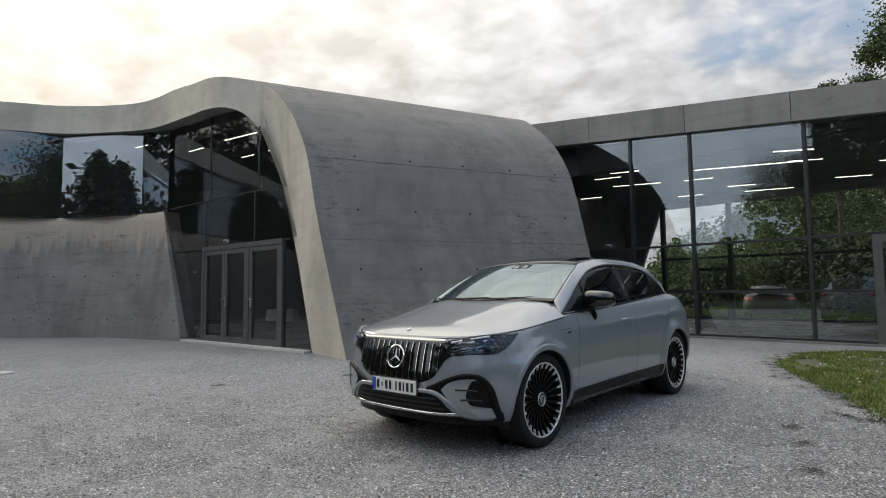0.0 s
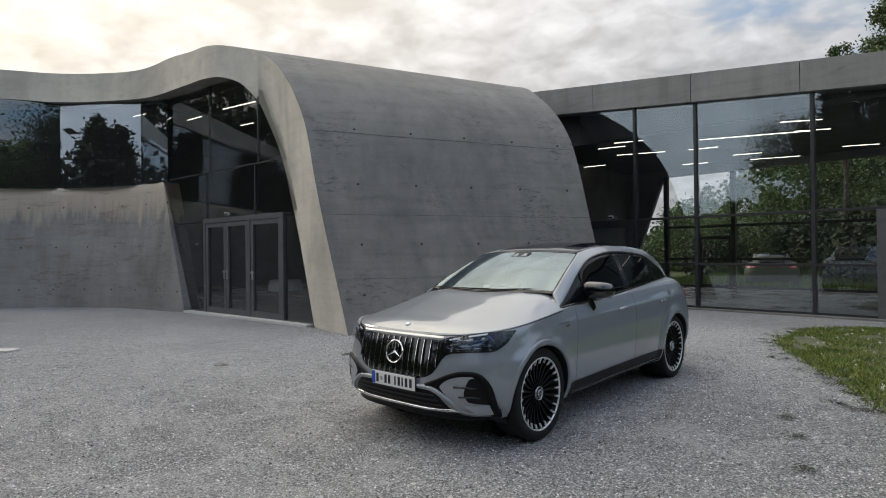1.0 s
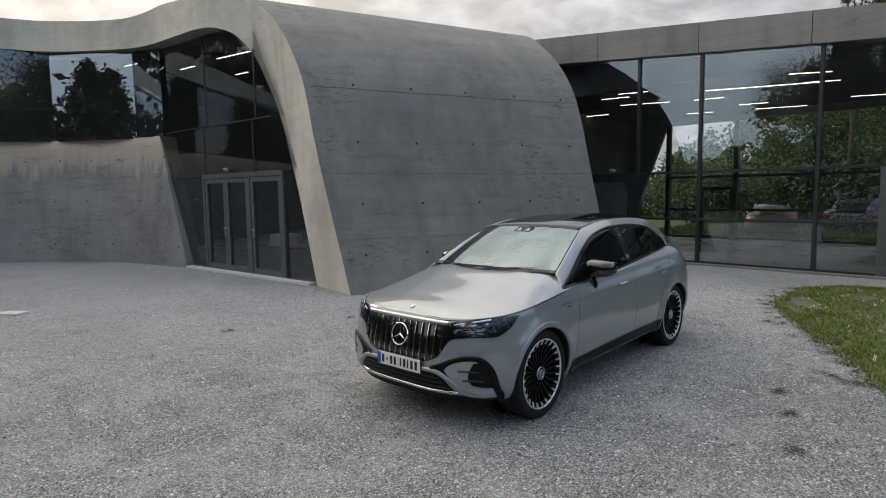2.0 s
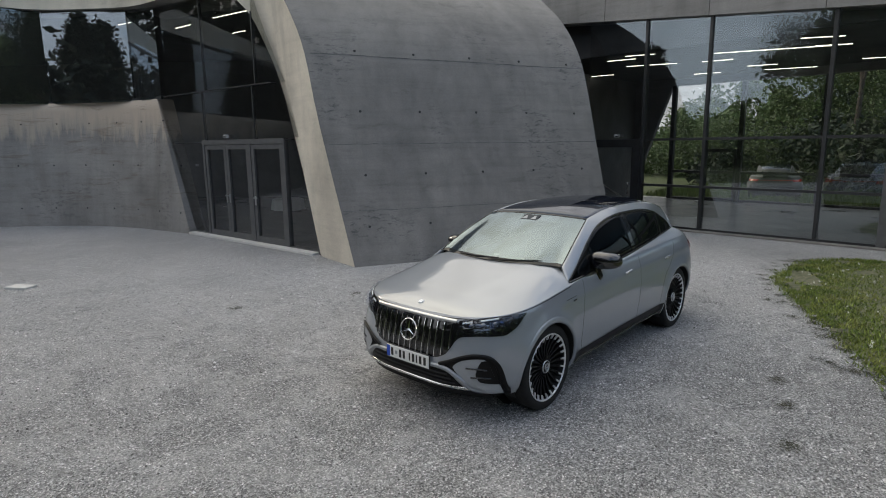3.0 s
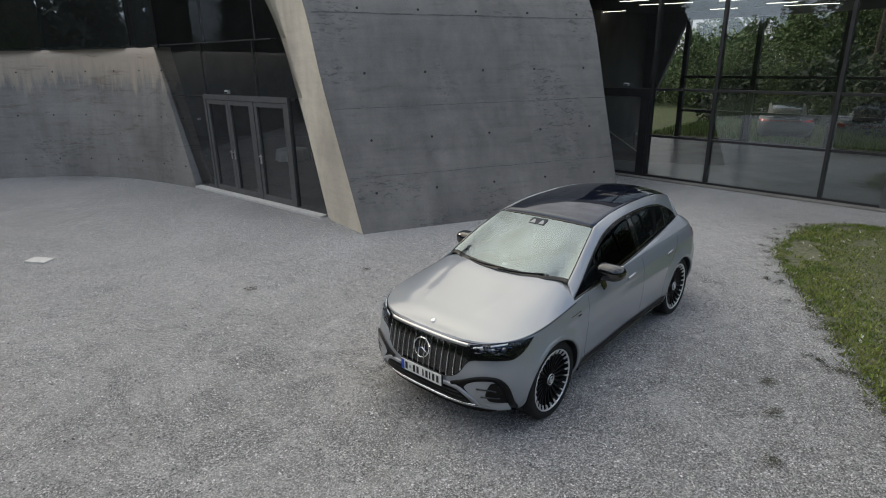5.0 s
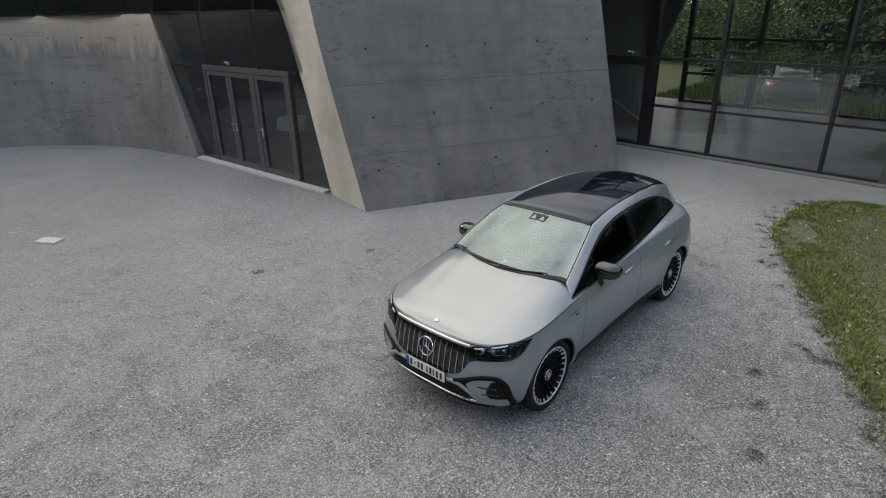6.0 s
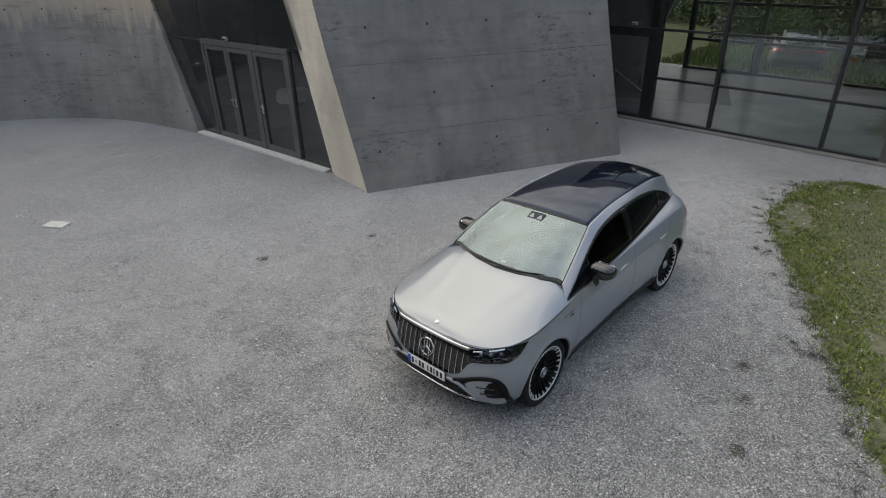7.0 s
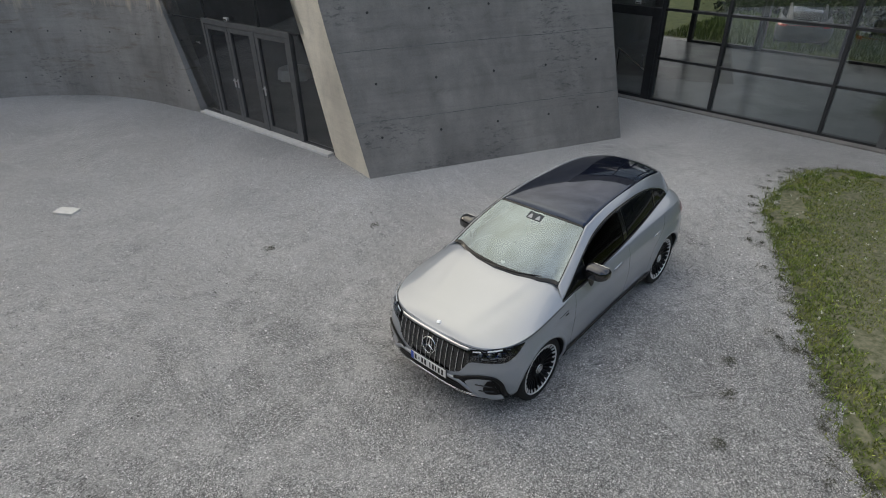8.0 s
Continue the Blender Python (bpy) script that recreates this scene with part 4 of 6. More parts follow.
# tall trees west of the yard, added out of view to block mirrored sky
for i, (x, y, h, r) in enumerate(((-29.6, 5.0, 10.4, 3.4), (-32.5, 1.5, 10.6, 3.4))):
    conifer(x, y, h, r, 9000, 120 + i)
for i, (x, y, h, r) in enumerate(((-31, 12, 16, 3.4), (-35, 18, 18, 3.6), (-30, 20, 15, 3.2), (-38, 25, 17, 3.5), (-29, 27, 15, 3.3))):
    conifer(x, y, h, r, 7000, 90 + i)

# ---- lawn ----
GRASS = material("grass_blades", rough=0.7)
kg = Net(GRASS)
each = kg.n("ShaderNodeNewGeometry").outputs["Random Per Island"]
tone = kg.ramp(kg.noise(2.6, 7, 0.75), (0.3, (0.085, 0.15, 0.018)), (0.5, (0.165, 0.215, 0.034)), (0.72, (0.28, 0.27, 0.08)))
kg.put("Base Color", kg.mix(tone, kg.ramp(each, (0.0, 0.35), (0.6, 1.0), (0.93, 1.5), (1.0, 2.3)), 1.0, "MULTIPLY"))
SOIL = tinted("thin_turf", (0.045, 0.06, 0.02), (0.2, 0.19, 0.13), 14, 0.95, bump=0.15, detail=7)
lawn_edge, _ = spline([(8.9, 10.9, 0), (8.1, 11.3, 0), (7.5, 11.6, 0), (6.9, 11.5, 0), (6.2, 11.0, 0), (5.35, 9.9, 0), (4.95, 8.6, 0), (4.72, 7.6, 0), (4.5, 6.75, 0), (4.25, 5.85, 0), (4.1, 5.2, 0), (3.92, 4.5, 0), (3.9, 3.6, 0), (4.3, 1.5, 0), (5.4, -0.6, 0), (8, -2, 0), (11.5, -1.5, 0)])


def lawn():
    rng = np.random.default_rng(8)
    rows = []
    for i in range(401):
        p = lawn_edge(i / 400)
        w = 0.2 * noise.noise((p.x * 1.7, p.y * 1.7, 0)) + 0.14 * noise.noise((p.x * 5, p.y * 5, 4)) + 0.06 * noise.noise((p.x * 14, p.y * 14, 4))
        q = Vector((13.5, 6.0, 0))
        d = (q - p).normalized()
        p = p + d * w
        rows.append([at_z(p.lerp(q, k / 16), 0.004 + 0.035 * min(1, k / 1.5)) for k in range(17)])
    ob = part("lawn", sheet(rows), SOIL, smooth=True)
    tagged(ob, "patch of rough green lawn with a ragged edge in the gravel", "lawn", kind="structure")
    vs, fs = [], []
    for n in range(190000):
        p = lawn_edge(rng.random() * 0.8)
        q = Vector((13.5, 6.0, 0))
        p = p.lerp(q, rng.random() * 0.55 - 0.01)
        p += Vector((rng.normal() * 0.06, rng.normal() * 0.06, 0))
        bare = noise.noise((p.x * 1.3, p.y * 1.3, 7)) + 0.4 * noise.noise((p.x * 5, p.y * 5, 2))
        if bare > 0.2 + 0.15 * rng.random():
            continue
        a, h, w = rng.random() * 6.28, rng.uniform(0.015, 0.05), rng.uniform(0.004, 0.011)
        t = Vector((math.cos(a), math.sin(a), 0))
        tip = p + Vector((rng.normal() * 0.03, rng.normal() * 0.03, h + 0.03))
        k = len(vs)
        vs += [p + t * w + Vector((0, 0, 0.02)), p - t * w + Vector((0, 0, 0.02)), tip]
        fs.append((k, k + 1, k + 2))
    g = part("grass", (vs, fs), GRASS)
    tagged(g, "short uneven green grass blades on the lawn", "grass", kind="stuff")


lawn()
slab_ob = part("paving_slab", boxed(pose(-7.55, 9.44, 0.012, 0, 0, -8), 0.42, 0.24, 0.05, 0.01), STONE_PALE)
tagged(slab_ob, "single pale stone slab set flush in the gravel", "paving slab")

LEAF_HEDGE = material("hedge_leaf", rough=0.6)
kh = Net(LEAF_HEDGE)
kh.put("Base Color", kh.mix(kh.ramp(kh.noise(0.8, 5, 0.6), (0.3, (0.026, 0.05, 0.01)), (0.7, (0.085, 0.13, 0.026))), kh.ramp(kh.n("ShaderNodeNewGeometry").outputs["Random Per Island"], (0.0, 0.55), (1.0, 1.3)), 1.0, "MULTIPLY"))
hedge = [WING_M @ Vector((s, n, 0)) for s, n in ((-5.5, 19), (-2, 17), (2, 16.5), (6, 16), (10, 15), (15, 12))]
thicket("hedge", [(p.x, p.y, h) for p, h in zip(hedge, (2.6, 3.4, 3.8, 4.2, 4.4, 4.4))], 190000, 17, 0.045, LEAF_HEDGE, 2.2, "dense overgrown green hedge behind the wing")
# inner leaves in the dark needle colour paint the shade within the hedge
thicket("hedge", [(p.x, p.y, h) for p, h in zip(hedge, (2.3, 3.1, 3.5, 3.9, 4.1, 4.1))], 70000, 27, 0.13, LEAF_DARK, 1.8, "inner growth of the overgrown hedge, coloured dark for its shade")


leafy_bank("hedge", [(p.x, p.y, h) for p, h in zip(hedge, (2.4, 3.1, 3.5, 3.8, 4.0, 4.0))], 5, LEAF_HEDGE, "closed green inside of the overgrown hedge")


def tall_grass(s0, s1, n0, n1, count, tall, seed, label):
    """Upright blades, thinner towards the tip, over a strip behind the wing."""
    rng = np.random.default_rng(seed)
    vs, fs = [], []
    for q in range(count):
        p = WING_M @ Vector((rng.uniform(s0, s1), rng.uniform(n0, n1), 0))
        h = tall * rng.uniform(0.4, 1.1) * (0.75 + 0.5 * noise.noise((p.x * 0.8, p.y * 0.8, seed)))
        a = rng.random() * 6.28
        t = Vector((math.cos(a), math.sin(a), 0)) * 0.016
        lean = Vector((rng.normal() * 0.12, rng.normal() * 0.12, 0)) * h
        k = len(vs)
        vs += [p - t, p + t, p + t * 0.7 + lean * 0.4 + Vector((0, 0, h * 0.6)), p - t * 0.7 + lean * 0.4 + Vector((0, 0, h * 0.6)), p + lean + Vector((0, 0, h))]
        fs += [(k, k + 1, k + 2, k + 3), (k + 3, k + 2, k + 4)]
    ob = part("tall_grass", (vs, fs), MEADOW_BLADE)
    return tagged(ob, label, "tall grass", kind="stuff")


MEADOW_BLADE = material("meadow_blades", rough=0.7)
kb = Net(MEADOW_BLADE)
kb.put("Base Color", kb.mix(kb.ramp(kb.noise(0.9, 5, 0.6), (0.3, (0.045, 0.085, 0.014)), (0.7, (0.13, 0.18, 0.035))), kb.ramp(kb.n("ShaderNodeNewGeometry").outputs["Random Per Island"], (0.0, 0.6), (1.0, 1.35)), 1.0, "MULTIPLY"))
tall_grass(-6, 16, 9.0, 16.5, 26000, 0.36, 18, "tall rough grass of the meadow behind the wing")
# a spreading pine across the yard
broad_tree(-13.9, -4.4, 13.8, 4.6, 60000, 71, 0.065, 0.34, LEAF_DARK)

# meadow behind the wing
md = part("meadow", sheet([[at_z(WING_M @ Vector((s, WING_DEEP + 0.6 + 3.2 * j, 0)), 0.006 + 0.02 * min(j, 1)) for s in (-16, -8, -4, 0, 4, 8, 14, 22, 34)] for j in range(14)]), MEADOW, smooth=True)
tagged(md, "green meadow behind the glass wing", "meadow", kind="structure")


# loose stones over the gravel and low weeds at the lawn's edge
def loose_stones():
    rng = np.random.default_rng(31)
    n = 110000
    x, y = rng.uniform(-9, 5.5, n), 1.2 + rng.random(n) ** 1.4 * 11
    s = rng.uniform(0.0035, 0.0095, n) * np.where(rng.random(n) < 0.05, 1.8, 1.0)
    base = np.array([(1, 0, -0.2), (0, 1, -0.2), (-1, 0, -0.2), (0, -1, -0.2), (0.2, 0.1, 0.75)])
    ang = rng.uniform(0, 6.28, n)
    ca, sa = np.cos(ang), np.sin(ang)
    vs = np.empty((n, 5, 3))
    vs[:, :, 0] = x[:, None] + s[:, None] * (base[None, :, 0] * ca[:, None] - base[None, :, 1] * sa[:, None]) * 1.2
    vs[:, :, 1] = y[:, None] + s[:, None] * (base[None, :, 0] * sa[:, None] + base[None, :, 1] * ca[:, None])
    vs[:, :, 2] = 0.002 + s[:, None] * base[None, :, 2]
    fs = [(5 * i + a, 5 * i + b, 5 * i + 4) for i in range(n) for a, b in ((0, 1), (1, 2), (2, 3), (3, 0))]
    mt = material("stone_chips", rough=0.85)
    k = Net(mt)
    g = k.n("ShaderNodeNewGeometry")
    k.put("Base Color", k.ramp(g.outputs["Random Per Island"], (0.0, (0.07, 0.069, 0.067)), (0.45, (0.38, 0.376, 0.37)), (0.85, (0.68, 0.675, 0.665)), (1.0, (0.95, 0.945, 0.935))))
    ob = part("loose_gravel", (vs.reshape(-1, 3), fs), mt)
    tagged(ob, "loose grey and pale stone chips on the yard", "gravel", kind="stuff")


loose_stones()


def weeds():
    rng = np.random.default_rng(77)
    cs = []
    for i in range(260):
        p = lawn_edge(rng.uniform(0.05, 0.75))
        out = (p - Vector((13.5, 6, 0))).normalized()
        p = p + out * (abs(rng.normal()) * 0.22 - 0.08)
        cs.append((p.x, p.y, 0.012, rng.uniform(0.03, 0.09)))
    for x, y in ((2.95, 5.2), (3.15, 5.75), (-1.7, 9.05), (-3.3, 8.2), (2.6, 4.5)):
        cs += [(x, y, 0.008, 0.07), (x + 0.05, y + 0.04, 0.008, 0.05)]
    vs, fs = leaf_cloud(rng, cs, 24000, 0.7, 0.011)
    vs[:, 2] = np.abs(vs[:, 2] - 0.01) * 0.25 + 0.004
    ob = part("weeds", (vs, fs), tinted("dry_weeds", (0.04, 0.042, 0.03), (0.09, 0.09, 0.06), 6, 0.9))
    tagged(ob, "small dark weeds and moss in the gravel by the lawn", "weeds", kind="stuff")


weeds()


def clover():
    """White clover heads dotted over the lawn."""
    rng = np.random.default_rng(52)
    cs = []
    for i in range(220):
        p = lawn_edge(rng.uniform(0.1, 0.75)).lerp(Vector((13.5, 6.0, 0)), rng.uniform(0.01, 0.4))
        cs.append((p.x, p.y, 0.075, 0.02))
    ob = part("clover", leaf_cloud(rng, cs, 1500, 0.5, 0.011), tinted("clover_white", (0.6, 0.62, 0.5), (0.8, 0.8, 0.72), 8, 0.8))
    tagged(ob, "small white clover heads on the lawn", "clover", kind="stuff")


clover()
# ---- the car ----
from mathutils.bvhtree import BVHTree

CAR_AT = pose(0.145, 5.692, 0, 0, 0, -128.83)
PAINT = material("grey_car_paint", (0.4, 0.42, 0.45), 0.28, 0.15, Coat_Weight=1.0, Coat_Roughness=0.02, Coat_IOR=1.8)
k = Net(PAINT)
flake = k.noise(900, 2, 0.5)
k.put("Base Color", k.ramp(flake, (0.3, (0.245, 0.267, 0.298)), (0.7, (0.298, 0.322, 0.354))))
BLACK_GLOSS = material("black_gloss_trim", (0.008, 0.008, 0.009), 0.08, Coat_Weight=0.5)
PIANO_BLACK = material("polished_black_lacquer", (0.006, 0.006, 0.008), 0.05, Coat_Weight=1.0, Coat_Roughness=0.01, Coat_IOR=1.5)
BLACK_MATT = tinted("black_grained_plastic", (0.012, 0.012, 0.013), (0.022, 0.022, 0.023), 60, 0.55, bump=0.1)
CHROME = material("bright_chrome", (0.75, 0.76, 0.77), 0.1, 1.0)
SATIN = material("satin_silver_trim", (0.55, 0.56, 0.57), 0.28, 1.0)
MACHINED_SILVER = material("machined_silver", (0.78, 0.78, 0.79), 0.35, 0.55)
SPOKE_BLACK = material("deep_black_trim", (0.005, 0.005, 0.006), 0.38, Specular_IOR_Level=0.2)
RUBBER = tinted("tyre_rubber", (0.005, 0.005, 0.005), (0.011, 0.011, 0.011), 40, 0.85, bump=0.1)
SCREEN_GLASS = glass_material("coated_windscreen_glass", (0.4, 0.46, 0.44), 1.5, share=0.15, cast=(0.75, 0.9, 1.0))
CAR_GLASS = glass_material("car_side_glass", (0.08, 0.09, 0.09), 1.25)
DARK_GLASS = material("privacy_glass", (0.004, 0.005, 0.006), 0.03, Specular_IOR_Level=0.2)
ROOF_GLASS = material("roof_glass", (0.006, 0.008, 0.016), 0.04, Specular_IOR_Level=0.85, Specular_Tint=(0.66, 0.78, 1.0, 1.0))
LENS = glass_material("lamp_lens", (0.95, 0.96, 0.97), 1.4, share=0.02)
FRIT = material("printed_glass_border", (0.012, 0.014, 0.016), 0.08, Specular_IOR_Level=0.3)
LAMP_IN = tinted("dark_lamp_inner", (0.004, 0.004, 0.005), (0.01, 0.01, 0.012), 30, 0.2, Specular_IOR_Level=0.25)
RED_LENS = material("red_lamp_lens", (0.35, 0.008, 0.008), 0.08, Coat_Weight=0.8, Emission_Color=(1, 0.03, 0.02, 1), Emission_Strength=0.02)
POD_GREY = material("dark_camera_housing", (0.045, 0.052, 0.06), 0.6, Specular_IOR_Level=0.2)
CABIN = tinted("dark_cabin_trim", (0.015, 0.015, 0.016), (0.03, 0.03, 0.031), 12, 0.8)

AXLE, TYRE_R, ARCH_R = -3.03, 0.385, 0.409
bottom_z = cubic([(0.9, 0.285), (0.5, 0.28), (0.3, 0.26), (-0.6, 0.26), (-2.4, 0.27), (-3.2, 0.27), (-4, 0.32)])
shoulder_z = cubic([(0.9, 0.91), (0.75, 0.925), (0.6, 0.94), (0.32, 0.972), (-0.1, 1.02), (-0.6, 1.072), (-1.5, 1.1), (-2.6, 1.135), (-3.3, 1.15), (-4, 1.09)])
half_w = cubic([(0, 0.87), (0.1, 0.908), (0.25, 0.93), (0.45, 0.945), (0.6, 0.945), (0.75, 0.93), (0.88, 0.915), (0.95, 0.905), (1, 0.893)])
nose_x = cubic([(0, 0.75), (0.12, 0.81), (0.3, 0.83), (0.5, 0.825), (0.7, 0.802), (0.85, 0.778), (0.95, 0.752), (1, 0.728)])
tail_x = cubic([(0, -3.78), (0.2, -3.92), (0.45, -3.97), (0.7, -3.93), (0.85, -3.9), (1, -3.86)])
bonnet_z = cubic([(0.74, 0.915), (0.66, 0.964), (0.4, 1.03), (0, 1.118), (-0.3, 1.185), (-0.5, 1.205), (-0.75, 1.21)])
roof_z = cubic([(-0.2, 1.1), (-0.35, 1.165), (-0.57, 1.29), (-0.8, 1.43), (-1.07, 1.54), (-1.3, 1.606), (-1.6, 1.654), (-1.95, 1.674), (-2.4, 1.672), (-2.9, 1.642), (-3.3, 1.578), (-3.55, 1.51), (-3.75, 1.32), (-3.9, 1.1)])


def body_at(a, v):
    """The lower body's left half: a runs round the plan from nose to tail, v from sill to shoulder."""
    w, xf, xr = half_w(v), nose_x(v), tail_x(v)
    lf, lr = 0.92, 0.75
    if a < 0.36:
        f = a / 0.36 * math.pi / 2
        x, y = xf - lf + lf * max(math.cos(f), 0) ** 0.6, w * math.sin(f) ** 0.6
    elif a < 0.72:
        x, y = xf - lf + (xr + lr - xf + lf) * (a - 0.36) / 0.36, w
    else:
        f = (a - 0.72) / 0.28 * math.pi / 2
        x, y = xr + lr - lr * math.sin(f) ** 0.7, w * max(math.cos(f), 0) ** 0.65
    # waist between the wheels and flared arches
    z = bottom_z(x) + (shoulder_z(x) - bottom_z(x)) * v
    if abs(y) > 0.6:
        y -= 0.018 * math.exp(-((x + 1.5) / 0.75) ** 2) * (1 - v) ** 0.5
        for cx in (0, AXLE):
            r = math.hypot(x - cx, z - TYRE_R)
            y += 0.018 * math.exp(-(((r - 0.44) / 0.06) ** 2))
    # the flank leans in towards the windows
    if v > 0.75 and y > 0.5:
        y -= 0.03 * ((v - 0.75) / 0.25) ** 2 * min(1, max(0, (-0.35 - x) / 0.6))
    # crease below the windows
    y += 0.006 * math.exp(-(((v - 0.83) / 0.05) ** 2)) * (1 if x < -0.3 else max(0, (0.3 - x) / 0.6)) * (1 if y > 0.5 else 0)
    return Vector((x, y, z))


def bonnet_at(x, y):
    e = body_at_x(x)
    q = min(1, abs(y) / max(e.y, 0.01))
    z = e.z + (max(bonnet_z(x), e.z) - e.z) * (1 - q ** (3.0 + 4.0 * min(1, max(0, (0.5 - x) / 0.9))))
    # two raised ridges that draw together towards the badge
    fade = min(1, max(0, (0.66 - x) / 0.5))
    ridge = abs(y) - (0.5 - 0.2 * (x + 0.3))
    z -= 0.012 * fade * (1 - q**8) / (1 + math.exp(-ridge / 0.03))
    return Vector((x, y, z))


_ring = [body_at(0.36 * i / 200 if i < 200 else 0.36 + 0.36 * (i - 200) / 60, 1.0) for i in range(261)]


def body_at_x(x):
    for p, q in zip(_ring, _ring[1:]):
        if p.x >= x >= q.x:
            t = (p.x - x) / max(p.x - q.x, 1e-6)
            return p.lerp(q, t)
    return _ring[0] if x > _ring[0].x else _ring[-1]


def body_half():
    """Grid points of the left half, sill to shoulder; wheel openings left out."""
    avals = [0.36 * (i / 70) for i in range(70)] + [0.36 + 0.36 * i / 130 for i in range(130)] + [0.72 + 0.28 * i / 50 for i in range(51)]
    vvals = [i / 40 for i in range(41)]
    return [[body_at(a, v) for v in vvals] for a in avals]


def with_arches(grid):
    """Vertices and faces with the wheel openings cut out and the cut edge drawn onto a circle."""
    vs, fs = sheet(grid)
    vs = [Vector(v) for v in vs]

    def inside(p):
        return any(math.hypot(p.x - cx, p.z - TYRE_R) < ARCH_R and p.y > 0.5 for cx in (0, AXLE))

    keep = [f for f in fs if not all(inside(vs[i]) for i in f)]
    for i in {i for f in keep for i in f}:
        p = vs[i]
        for cx in (0, AXLE):
            r = math.hypot(p.x - cx, p.z - TYRE_R)
            if r < ARCH_R and p.y > 0.5:
                kx = ARCH_R / max(r, 1e-6)
                p.x, p.z = cx + (p.x - cx) * kx, TYRE_R + (p.z - TYRE_R) * kx
    return vs, keep


def mirrored(vs, fs):
    n = len(vs)
    return list(vs) + [Vector((p.x, -p.y, p.z)) for p in vs], list(fs) + [tuple(n + i for i in reversed(f)) for f in fs]


def weld(vs, fs, eps=1e-4):
    bm = bmesh.new()
    bv = [bm.verts.new(v) for v in vs]
    for f in fs:
        try:
            bm.faces.new([bv[i] for i in f])
        except ValueError:
            pass
    bmesh.ops.remove_doubles(bm, verts=bm.verts, dist=eps)
    bmesh.ops.dissolve_degenerate(bm, edges=bm.edges, dist=1e-5)
    loose = [v for v in bm.verts if not v.link_faces]
    bmesh.ops.delete(bm, geom=loose, context="VERTS")
    bmesh.ops.recalc_face_normals(bm, faces=bm.faces)
    return bm


CAR = thing("car", CAR_AT, label="grey electric SUV with black roof and multi-spoke wheels parked on gravel", category="car")
half = with_arches(body_half())
BODY_BVH = BVHTree.FromPolygons(*[list(q) for q in mirrored(*sheet(body_half()))])
part("body", weld(*mirrored(*half)), PAINT, CAR, smooth=True)


def on_front(y, z, off=0.0):
    hit = BODY_BVH.ray_cast(Vector((3, y, z)), Vector((-1, 0, 0)))
    lift = 0.0
    while hit[0] is None and lift < 0.2:
        lift += 0.01
        hit = BODY_BVH.ray_cast(Vector((3, y * (1 - lift * 0.5), z + lift)), Vector((-1, 0, 0)))
    nrm = hit[1] if hit[1].x > 0 else -hit[1]
    return hit[0] + nrm * off - Vector((0, 0, lift))


def on_side(x, z, off=0.0):
    hit = BODY_BVH.ray_cast(Vector((x, 3, z)), Vector((0, -1, 0)))
    lift = 0.0
    while hit[0] is None and lift < 0.2:
        lift += 0.01
        hit = BODY_BVH.ray_cast(Vector((x, 3, z + lift)), Vector((0, -1, 0)))
    nrm = hit[1] if hit[1].y > 0 else -hit[1]
    return hit[0] + nrm * off - Vector((0, 0, lift))


cowl_x = cubic([(0, -0.31), (0.3, -0.345), (0.5, -0.395), (0.7, -0.475), (0.752, -0.46), (0.88, -0.385)])


def bonnet():
    rows = []
    for i in range(61):
        row = []
        for j in range(-30, 31):
            c = j / 30
            x = 0.727 + (cowl_x(0.88 * abs(c)) - 0.012 - 0.727) * i / 60
            row.append(bonnet_at(x, body_at_x(x).y * c))
        rows.append(row)
    return part("bonnet", weld(*sheet(rows)), PAINT, CAR, smooth=True)


bonnet()


# greenhouse: windscreen, roof and side glass hung between the belt, the window heads and the roof's edge
belt_y = cubic([(-0.38, 0.868), (-0.8, 0.868), (-1.3, 0.852), (-1.6, 0.842), (-2.0, 0.823), (-2.5, 0.782), (-2.8, 0.748), (-3.1, 0.712), (-3.38, 0.675), (-3.6, 0.62), (-3.82, 0.55)])
belt_z = cubic([(-0.38, 1.066), (-0.8, 1.088), (-1.3, 1.107), (-1.6, 1.122), (-2.0, 1.15), (-2.5, 1.178), (-2.8, 1.194), (-3.1, 1.207), (-3.38, 1.222), (-3.6, 1.2), (-3.82, 1.12)])
head_y = cubic([(-0.38, 0.864), (-0.62, 0.818), (-0.8, 0.778), (-1.0, 0.736), (-1.25, 0.69), (-1.6, 0.66), (-2.0, 0.646), (-2.5, 0.64), (-2.85, 0.644), (-3.1, 0.641), (-3.25, 0.655), (-3.38, 0.674)])
head_z = cubic([(-0.38, 1.07), (-0.62, 1.192), (-0.8, 1.291), (-1.0, 1.389), (-1.25, 1.48), (-1.6, 1.542), (-2.0, 1.554), (-2.5, 1.535), (-2.85, 1.478), (-3.1, 1.392), (-3.25, 1.325), (-3.38, 1.228)])
screen_edge = cubic([(0, -0.46, 0.752, 1.187), (0.5, -0.848, 0.682, 1.39), (1, -1.225, 0.595, 1.552)])
roof_y = cubic([(-1.225, 0.595), (-1.6, 0.578), (-2.0, 0.563), (-2.5, 0.552), (-3.0, 0.53), (-3.3, 0.51), (-3.55, 0.475), (-3.9, 0.4)])
roof_side = cubic([(-1.225, 1.552), (-1.6, 1.604), (-2.0, 1.62), (-2.5, 1.612), (-3.0, 1.57), (-3.3, 1.51), (-3.55, 1.44), (-3.75, 1.27), (-3.9, 1.08)])


def roof_at(x, c):
    a = roof_z(x)
    return Vector((x, roof_y(x) * c, a - (a - roof_side(x)) * abs(c) ** 2.3))


